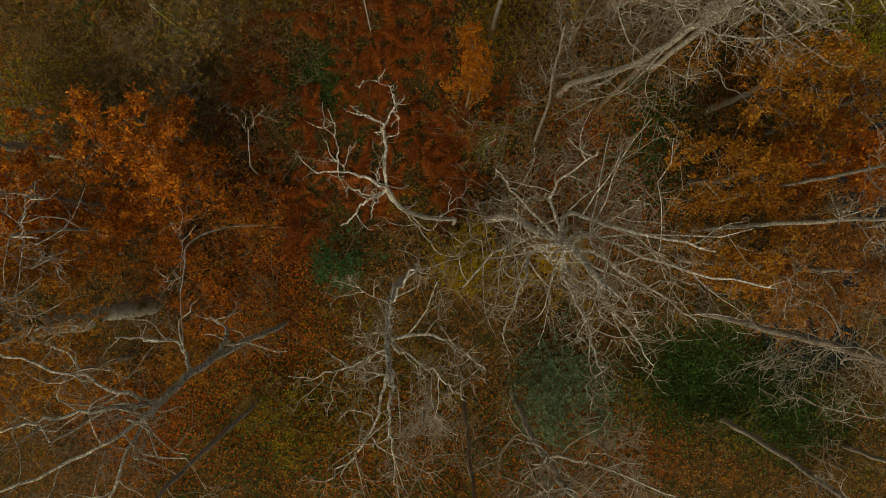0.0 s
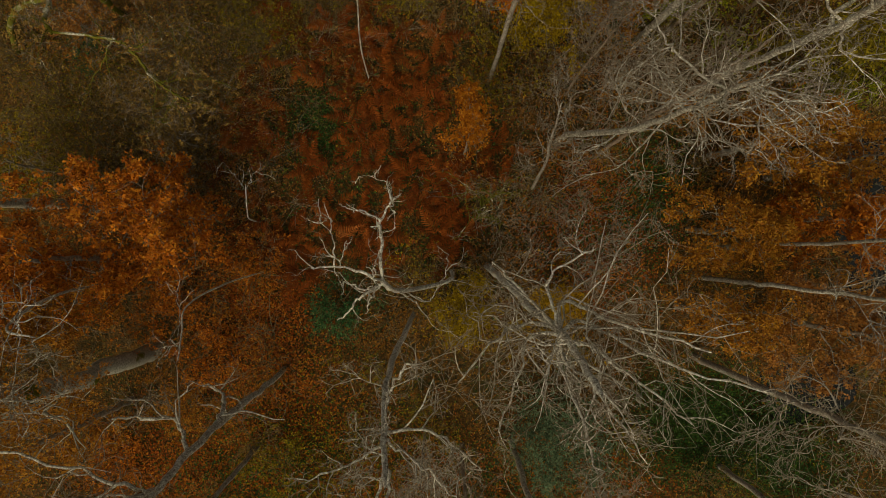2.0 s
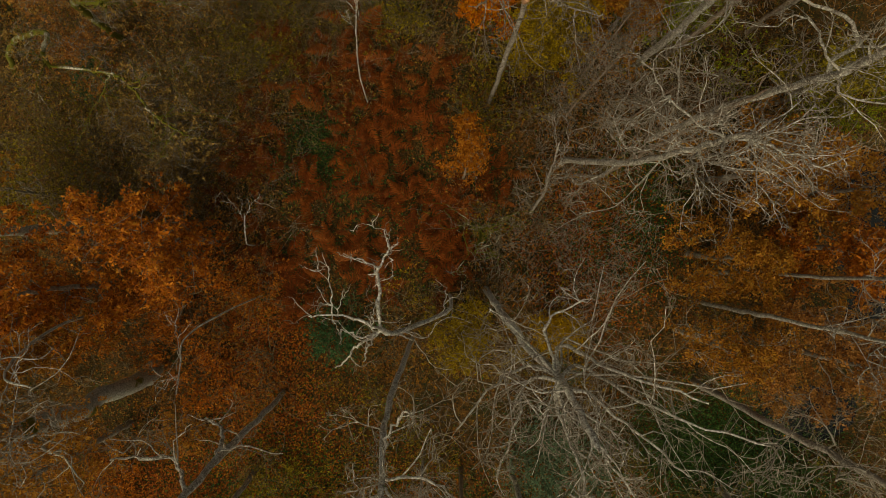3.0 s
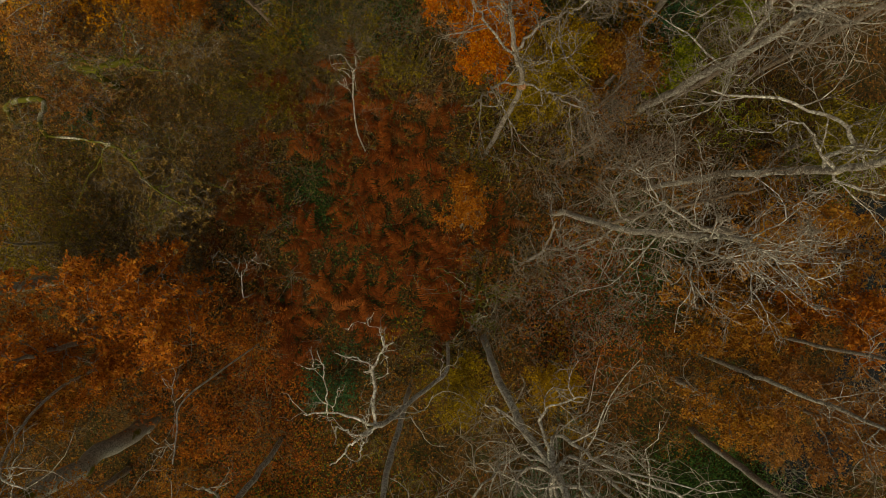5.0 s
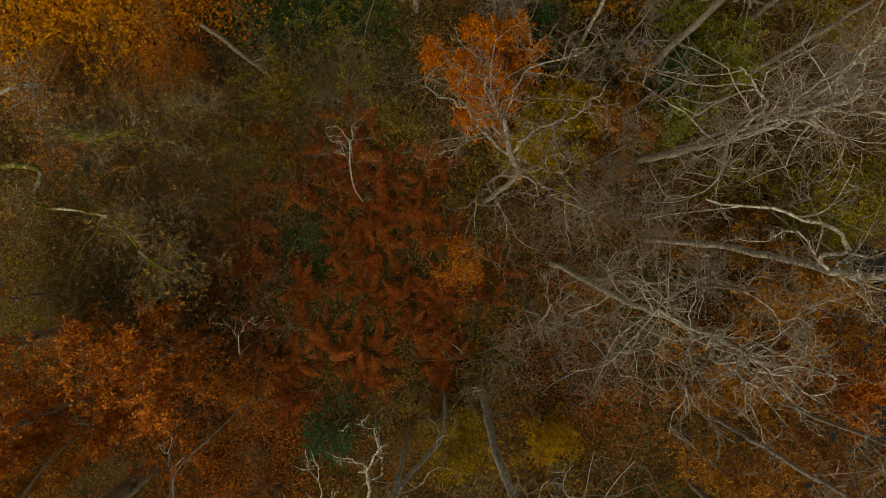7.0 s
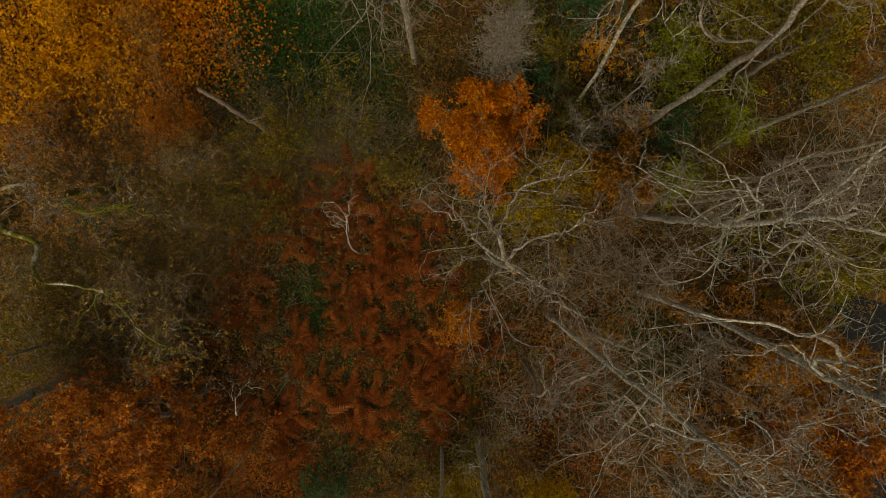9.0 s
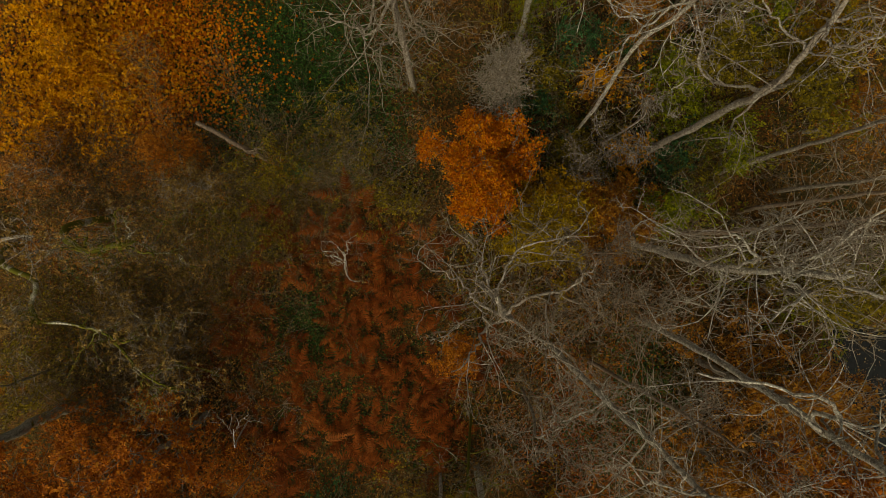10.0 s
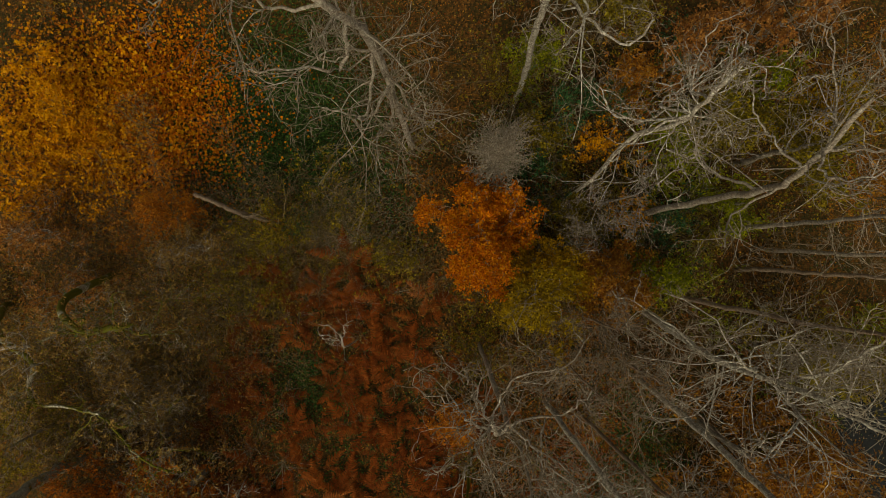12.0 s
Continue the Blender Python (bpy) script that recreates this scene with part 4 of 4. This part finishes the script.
# ---- shrubs ----
AUTUMN = "shrubs in autumn leaf"
for i, (x, y, top, r, n) in enumerate([(14.2, 1.4, 4.6, 1.9, 3600), (14.7, 5.0, 1.6, 1.2, 2400), (12.3, -2.0, 3.0, 1.3, 2200), (15.0, 18.0, 4, 2.0, 2600), (12.0, 7.0, 2.4, 1.7, 2400), (-9.6, -4.2, 1.4, 1.4, 2600), (15.2, -1.2, 3.0, 1.4, 1500)]):
    shrub("shrub with small amber-orange leaves", "shrub", AUTUMN, 100 + i, x, y, top, r, AMBER, n)
for i, (x, y, top, r, n) in enumerate([(-6.0, -6.6, 1.4, 1.9, 3000), (-3.8, 13.6, 1.8, 2.4, 3200), (9.6, 12.6, 2.6, 1.2, 1600), (2.6, 18.6, 3, 1.4, 2200), (13.4, 9.4, 4.0, 1.4, 1600), (2.2, 9.9, 2.4, 1.6, 2200), (-1.4, 11.2, 1.5, 1.6, 2000), (8.6, 17.4, 3.4, 1.8, 2600), (-6.6, 10.4, 1.6, 1.8, 2200), (1.6, 8.0, 1.4, 1.5, 1800), (5.7, 12.7, 1.4, 1.3, 1500), (6.6, 12.1, 1.2, 1.2, 1300), (5.0, 14.2, 1.4, 1.2, 1200), (6.9, 14.6, 1.6, 1.3, 1400), (6.9, 13.3, 1.2, 1.5, 2200), (7.4, 12.4, 1.0, 1.2, 1400)]):
    shrub("shrub with sparse olive-yellow leaves", "shrub", AUTUMN, 130 + i, x, y, top, r, OLIVE, n)
shrub("shrub with sparse olive-yellow leaves", "shrub", AUTUMN, 149, -5.9, 12.7, 3.5, 1.1, OLIVE, 2600)
shrub("rounded shrub with orange leaves beside a fallen trunk", "shrub", AUTUMN, 151, -9.6, 13.3, 3.1, 1.1, PEACH, 9500, leaf_size=0.065)
for i, (x, y, top, r, n) in enumerate([(-10.2, -0.5, 2.0, 1.5, 4200), (-11.9, 0.7, 5.4, 1.5, 6500), (-9.0, -2.2, 1.5, 1.3, 3000), (-12.6, -6.2, 1.6, 1.5, 3000), (-14.6, 0.8, 2.4, 1.6, 3600), (-10.0, 1.6, 3.6, 1.4, 4600), (-7.6, 1.6, 1.8, 1.2, 2600), (-12.6, 3.2, 3.0, 1.3, 3000)]):
    shrub("spreading shrub with orange oak leaves", "shrub", AUTUMN, 152 + i, x, y, top, r, ORANGE, n)
shrub("broad shrub with golden-olive leaves under bare branches", "shrub", AUTUMN, 148, 0.9, -0.45, 3.9, 1.2, GOLD_OLIVE, 9500, leaf_size=0.08)
shrub("rounded shrub with golden yellow leaves", "shrub", AUTUMN, 150, 4.2, -0.25, 3.8, 0.8, GOLD, 9000, leaf_size=0.075)
for i, (x, y, top, r, n) in enumerate([(9.8, 11.2, 2.6, 1.1, 1600), (11.0, 9.4, 2.6, 1.3, 1500), (13.0, 7.2, 4.4, 1.2, 1500), (10.0, 14.4, 2.4, 1.2, 1400), (14.8, 7.6, 2.0, 1.3, 3000), (17.2, 8.8, 1.6, 1.5, 2800)]):
    shrub("shrub with yellow-green leaves", "shrub", AUTUMN, 160 + i, x, y, top, r, LIME, n)
for i, (x, y, top, r, n) in enumerate([(-15.0, 17.4, 1.7, 2.5, 3000), (-13.4, 14.9, 1.4, 2.2, 1300), (-16.0, 14.2, 1.7, 1.9, 1700)]):
    shrub("low maple thicket with broad bright yellow leaves", "shrub", "yellow maple thicket", 170 + i, x, y, top, r, YELLOW, n, leaf_size=0.145, flat=0.7, clump=90, outline=MAPLE, tuft=3)
shrub("low maple shoot with bright yellow leaves", "shrub", AUTUMN, 177, 6.0, 16.0, 4.2, 0.9, YELLOW, 1300, leaf_size=0.1, flat=0.7)
shrub("low maple shoot with golden leaves over dark ivy", "shrub", AUTUMN, 176, 7.4, 13.4, 2.4, 0.7, YELLOW, 700, leaf_size=0.13, flat=0.75, outline=MAPLE)
for i, (x, y, top, r, n) in enumerate([(-3.9, -0.5, 1.7, 1.2, 4200), (8.8, 13.0, 3.2, 0.85, 2800), (5.0, 17.0, 4.0, 0.9, 2200), (3.2, 13.4, 2.6, 0.8, 1700), (9.4, 19.4, 3.0, 1.3, 2200), (6.3, 17.3, 3.4, 0.9, 2200), (3.8, 14.9, 3.0, 0.8, 1800), (9.2, 16.8, 2.6, 0.8, 1600), (-13.6, 9.5, 0.9, 0.9, 2000)]):
    shrub("dense dark green holly bush", "bush", "hollies", 180 + i, x, y, top, r, HOLLY, n, leaf_size=0.08, spread=0.14)
shrub("small bright green bush in brown scrub", "bush", "hollies", 190, -5.1, 12.9, 1.3, 0.45, HOLLY, 900, leaf_size=0.07, spread=0.12)
shrub("soft blue-green young pine seen from above", "conifer", "", 200, 4.3, -4.9, 4.0, 1.9, PINE, 15000, leaf_size=0.085, spread=0.4, flat=0.3, clump=110, name="young_pine")


# ---- bracken ----
def frond_mesh(seed, length, width):
    """A bracken frond: a rib with paired lance-shaped leaflets, widest near its foot."""
    rng = np.random.default_rng(seed)
    n = 15
    s = np.linspace(0, 1, n) ** 0.9
    P = np.stack([length * s, 0.12 * np.sin(2.2 * s + seed) * s, 0.25 + length * (0.42 * s - 0.42 * s * s)], -1)
    rib = tube_arrays(P[None], (0.009 * (1.05 - s))[None], 3)
    V, F = [], []
    for i in range(2, n):
        w = width * min(1.0, (i - 0.6) / 2.6) * (1.05 - s[i]) ** 0.8 + 0.02
        for side in (-1, 1):
            q = w * rng.uniform(0.82, 1.12)
            a = rng.normal(0.42, 0.1)
            out = np.array([math.sin(a), side * math.cos(a), -0.1 + rng.normal(0, 0.13)])
            fwd = np.array([math.cos(a), -side * math.sin(a), 0.0]) * length / n * rng.uniform(0.33, 0.43)
            curl = np.array([0.16, 0.0, -0.2]) * q
            k = len(V)
            for u, half in ((0.0, 0.6), (0.16, 1.0), (0.3, 0.66), (0.45, 0.9), (0.6, 0.52), (0.75, 0.6), (1.0, 0.06)):
                c = P[i] + out * q * u + curl * u * u
                V += [c + fwd * half, c - fwd * half]
            F += [[k + 2 * j, k + 2 * j + 1, k + 2 * j + 3, k + 2 * j + 2] for j in range(6)]
    return mesh_of("frond", *joined([rib, (np.array(V), np.array(F))]), FERN)


FRONDS = [frond_mesh(i, 1.35 + 0.09 * i, 0.42 + 0.025 * i) for i in range(6)]


def bracken(rng, x, y):
    root = tagged(new("bracken_fern"), "dead rust-red bracken fern with arching fronds", "fern", "bracken ferns")
    root.location = (x, y, float(ground_z(x, y)))
    k = rng.integers(5, 8)
    a0 = rng.uniform(0, 6.28)
    for j in range(k):
        f = part("frond", FRONDS[rng.integers(0, 6)], root)
        s = rng.uniform(0.45, 0.85)
        f.matrix_basis = Matrix.LocRotScale((0, 0, rng.uniform(0, 0.4)), Euler((rng.normal(0, 0.2), rng.normal(-0.05, 0.2), a0 + j * 6.28 / k + rng.normal(0, 0.3))), (s, s, s))


rng = np.random.default_rng(7)
placed = []
for x, y, r in [(-3.6, 4.0, 3.6), (-1.6, 3.2, 2.8), (-5.4, 6.6, 2.6), (-2.4, 6.6, 2.6), (0.4, 4.6, 2.0), (-6.8, 3.2, 1.8), (-5.4, 1.6, 1.8), (-3.0, 8.4, 1.8), (1.6, 5.6, 1.3), (-6.4, 8.6, 1.6), (-8.0, 1.2, 1.0), (0.6, 2.4, 1.2), (-4.4, 9.6, 1.4), (-1.0, 7.8, 1.3), (-7.4, 5.4, 1.2), (-3.0, 10.2, 1.5), (-6.2, 10.2, 1.2), (0.2, 6.6, 1.2), (-1.2, 9.4, 1.6), (-2.6, 10.8, 1.5), (-5.0, 9.6, 1.4)]:
    for _ in range(int(r * r * 9)):
        a, q = rng.uniform(0, 6.28), r * rng.uniform() ** 0.5
        p = (x + q * math.cos(a), y + q * math.sin(a))
        if all(math.hypot(p[0] - u, p[1] - v) > 0.72 for u, v in placed) and math.hypot(p[0] + 4.7, p[1] - 6.6) > 1.3 and math.hypot(p[0] + 5.6, p[1] - 4.2) > 0.8 and noise.noise(Vector((p[0] * 0.55, p[1] * 0.55, 3.0))) > -0.22 + 0.45 * max(0.0, q / r - 0.55):
            placed.append(p)
for p in placed:
    bracken(rng, *p)


# ---- fallen leaves, ivy, undergrowth ----
def scattered(name, label, seed, n, size, material, where, lift=(0.02, 0.1), flat=0.75, slim=0.6, outline=KITE):
    """n leaves strewn round places: x, y, reach, its share across, share of the leaves."""
    rng = np.random.default_rng(seed)
    xy = np.concatenate([np.stack([x + r * rng.normal(0, 0.55, int(n * w)), y + r * q * rng.normal(0, 0.55, int(n * w))], -1) for x, y, r, q, w in where])
    c = np.column_stack([xy, np.maximum(ground_z(xy[:, 0], xy[:, 1]), -0.55) + rng.uniform(*lift, len(xy))])
    tagged(new(name, mesh_of(name, *leaf_arrays(rng, c, size, flat, slim, 0.25, outline), material)), label, "leaves", kind="stuff")


def patchy(rng, n, scale, cut):
    """Places gathered in irregular drifts over the whole floor."""
    xy = rng.uniform((-20, -12), (20, 25), (n, 2))
    keep = np.array([noise.noise(Vector((x * scale, y * scale, cut * 7))) for x, y in xy]) + rng.normal(0, 0.12, n) > cut
    return xy[keep]


for name, label, seed, n, scale, cut, size, mat, lift in [
        ("leaf_litter", "brown fallen leaves covering the forest floor", 3, 80000, 0.3, -0.3, 0.075, LITTER, (0.01, 0.1)),
        ("low_green_cover", "low dark green plants between fallen leaves", 4, 90000, 0.45, 0.02, 0.06, IVY, (0.02, 0.25)),
        ("fallen_orange_leaves", "scattered orange fallen leaves", 5, 46000, 0.35, 0.05, 0.075, LITTER_RED, (0.03, 0.14))]:
    rng = np.random.default_rng(seed)
    xy = patchy(rng, n, scale, cut)
    g = ground_z(xy[:, 0], xy[:, 1])
    dry = (g > -0.55) | (rng.uniform(0, 1, len(xy)) < 0.2)
    xy, g = xy[dry], g[dry]
    c = np.column_stack([xy, np.maximum(g, -0.55) + rng.uniform(*lift, len(xy))])
    tagged(new(name, mesh_of(name, *leaf_arrays(rng, c, size, 0.7), mat)), label, "leaves", kind="stuff")
scattered("fallen_red_leaves", "orange-red fallen leaves lying thick on the ground", 61, 34000, 0.1, LITTER_RED, [(-7.4, -0.6, 2.4, 1.0, 0.2), (-11.0, 16.6, 3.6, 1.2, 0.1), (-6.5, -4.5, 3.0, 1.0, 0.18), (-11.0, -7.0, 4.0, 0.6, 0.2), (-3.0, -7.5, 4.5, 0.6, 0.2), (5.0, -8.0, 4.5, 0.5, 0.14), (6.0, 2.0, 3.0, 1.0, 0.15), (6.2, 4.0, 2.4, 1.0, 0.12)], lift=(0.04, 0.2))
scattered("bright_fallen_leaves", "bright orange fallen leaves lying thick under yellow maples", 64, 12000, 0.12, ORANGE, [(-13.2, 17.0, 3.2, 1.1, 0.7), (-14.5, 15.0, 3.0, 1.0, 0.3)], lift=(0.08, 0.25), slim=0.8, outline=MAPLE)
scattered("fallen_maple_leaves", "red-orange maple leaves strewn over dark ivy", 66, 7500, 0.11, BRIGHT, [(-10.6, 17.8, 2.7, 1.3, 0.8), (-8.6, 17.0, 2.8, 1.0, 0.2)], lift=(0.15, 0.5), slim=0.8, outline=OVAL)
scattered("yellow_fallen_leaves", "broad yellow maple leaves on the ground", 65, 4200, 0.14, YELLOW, [(-13.6, 16.8, 3.6, 1.0, 1.0)], lift=(0.2, 0.6), slim=0.9, outline=MAPLE)
scattered("fallen_pale_leaves", "pale tan fallen leaves scattered over the ground", 62, 7000, 0.055, LITTER_PALE, [(0, 5, 14, 1.0, 0.9), (-4.7, 6.6, 1.4, 1.0, 0.1)], lift=(0.1, 0.3))
scattered("low_tan_leaves", "small tan leaves on low scrub stems", 67, 6000, 0.08, TAN, [(-11.0, 8.0, 4.4, 0.8, 0.6), (-13.5, 11.0, 3.6, 0.8, 0.4)], lift=(0.15, 1.3), flat=0.5)
scattered("dry_grass", "thin dry yellowish grass blades among scrub", 69, 22000, 0.34, OLIVE, [(-11.2, 8.2, 4.6, 0.9, 0.55), (-14.0, 11.0, 3.6, 0.9, 0.25), (-6.5, 11.6, 3.0, 0.7, 0.2)], lift=(0.1, 0.55), flat=0.35, slim=0.04)
scattered("pale_dry_grass", "thin pale dry grass blades among scrub", 70, 11000, 0.36, TAN, [(-10.6, 8.2, 4.4, 0.9, 0.7), (-4.5, 12.0, 3.6, 0.7, 0.3)], lift=(0.15, 0.7), flat=0.35, slim=0.035)
scattered("low_rust_leaves", "small rust-orange leaves on low scrub stems", 72, 11000, 0.075, RUST, [(-11.5, 9.6, 4.2, 0.9, 0.45), (-13.5, 12.4, 3.4, 0.8, 0.35), (-8.0, 6.0, 2.0, 1.6, 0.2)], lift=(0.15, 1.4), flat=0.6)
scattered("low_olive_leaves", "small olive-green leaves on low scrub", 68, 9000, 0.08, OLIVE, [(-11.5, 8.5, 4.4, 0.9, 0.7), (-14.5, 6.5, 2.6, 1.0, 0.3), (-3.5, -6.0, 4.0, 0.6, 0.4)], lift=(0.15, 1.2), flat=0.6)
scattered("floating_leaves", "pale fallen leaves floating on dark pond water", 71, 900, 0.07, LITTER_PALE, [(14.3, -3.95, 1.8, 0.7, 0.4), (17.2, 4.0, 2.0, 2.0, 0.6)], lift=(0.012, 0.03), flat=0.95)
scattered("ground_ivy", "dark green ivy spreading over the ground", 63, 30000, 0.102, IVY, [(-6.4, 17.6, 3.6, 1.0, 0.3), (-10.0, 17.6, 3.6, 1.0, 0.15), (-4.8, 18.0, 3.4, 1.2, 0.3), (10.2, -5.0, 2.8, 0.8, 0.45), (-2.5, 4.5, 6.0, 1.0, 0.2), (13.5, -6.5, 2.8, 0.7, 0.25), (3.0, -8.0, 4.5, 0.5, 0.12), (-6.0, -7.0, 5.0, 0.6, 0.25), (-4.7, 6.6, 1.5, 1.0, 0.1), (-7.0, 15.5, 3.0, 1.0, 0.2), (7.2, 12.6, 2.2, 1.0, 0.22), (8.4, 4.2, 1.8, 1.6, 0.12), (3.2, 15.8, 1.6, 1.0, 0.08), (-4.5, 16.0, 3.0, 1.0, 0.25), (-3.0, 14.3, 2.6, 0.8, 0.12), (6.4, 3.0, 2.0, 1.0, 0.06)], lift=(0.02, 0.35), flat=0.6)

def dry_stems(name, label, seed, bundles, size, material, where, radius=0.006):
    """Arching dry stems that spring in bundles from the scrub."""
    rng = np.random.default_rng(seed)
    xy = np.concatenate([np.stack([x + r * rng.normal(0, 0.55, int(bundles * w)), y + r * q * rng.normal(0, 0.55, int(bundles * w))], -1) for x, y, r, q, w in where])
    k = 9
    foot = np.column_stack([xy, ground_z(xy[:, 0], xy[:, 1]) + rng.uniform(0, 0.5, len(xy))])
    turn = rng.uniform(0, 6.28, (len(xy), 1)) + rng.normal(0, 0.8, (len(xy), k))
    way = np.stack([np.cos(turn), np.sin(turn), rng.uniform(0.3, 1.6, turn.shape)], -1).reshape(-1, 3)
    P = paths(rng, np.repeat(foot, k, 0) + rng.normal(0, 0.06, (len(xy) * k, 3)), way, size * rng.uniform(0.4, 1.3, len(xy) * k), 4, 0.14, -0.26)
    R = np.broadcast_to(radius * np.linspace(1.1, 0.5, 4), P.shape[:2])
    tagged(new(name, mesh_of(name, *tube_arrays(P, R, 3), material, True)), label, "stems", kind="stuff")


dry_stems("dry_stems", "tangled thin dry stems arching over brown scrub", 73, 1100, 1.4, SCRUB, [(-11.5, 8.0, 5.0, 0.9, 0.5), (-6.0, 12.5, 4.5, 0.6, 0.25), (-13.0, 12.0, 4.0, 0.8, 0.25)])
dry_stems("pale_dry_stems", "pale thin dry stems arching over scrub and fallen leaves", 74, 600, 1.2, TWIG_PALE, [(-10.8, 7.6, 4.6, 0.9, 0.4), (-3.5, 12.8, 4.0, 0.6, 0.2), (6.0, 8.5, 3.4, 0.8, 0.2), (5.0, 2.5, 3.4, 0.8, 0.2)], 0.005)

rng = np.random.default_rng(8)
FEET = [(x + rng.normal(0, 0.3), y + rng.normal(0, 0.3)) for x, y, r in BASES for _ in range(2)]
LOW = {i for i, (x, y, r) in enumerate(BASES) if r > 0.2}
rng = np.random.default_rng(9)
k = 0
while k < 300:
    at_foot = k < len(FEET)
    x, y = FEET[k] if at_foot else rng.uniform(*(((-17, 1), (-6, 13)) if k % 5 == 0 else ((-18.5, -10), (18.5, 23.5))))
    near = any(math.hypot(x - u, y - v) < 0.8 for u, v in placed)
    if not at_foot and ((near and rng.uniform() > 0.05) or float(ground_z(x, y)) < -0.6 or (8 < x < 13 and -7 < y < -3.5 and rng.uniform() < 0.85) or (-8 < x < -1.5 and y > 14.8 and rng.uniform() < 0.75)):
        continue
    pick = rng.uniform()
    if x < -8:
        mat, lab = (TAN, "low scrub with tan leaves and thin brown stems") if pick < 0.6 else ((OLIVE, "low scrub with olive leaves") if pick < 0.8 else (AMBER, "low scrub with dull orange leaves"))
    elif y > 9:
        mat, lab = (OLIVE, "low scrub with olive leaves") if pick < 0.6 else ((TAN, "low scrub with tan leaves and thin brown stems") if pick < 0.85 else (AMBER, "low scrub with dull orange leaves"))
    else:
        mat, lab = (AMBER, "low scrub with dull orange leaves") if pick < 0.5 else ((OLIVE, "low scrub with olive leaves") if pick < 0.75 else (TAN, "low scrub with tan leaves and thin brown stems"))
    shrub(lab, "shrub", "undergrowth", 300 + k, x, y, 0.7 if at_foot and k // 2 in LOW else rng.uniform(0.7, 2.2), rng.uniform(0.6, 1.5), mat, int(rng.integers(60, 800)), leaf_size=0.062, stems=int(rng.integers(5, 10)), bushy=2, fine=True)
    k += 1
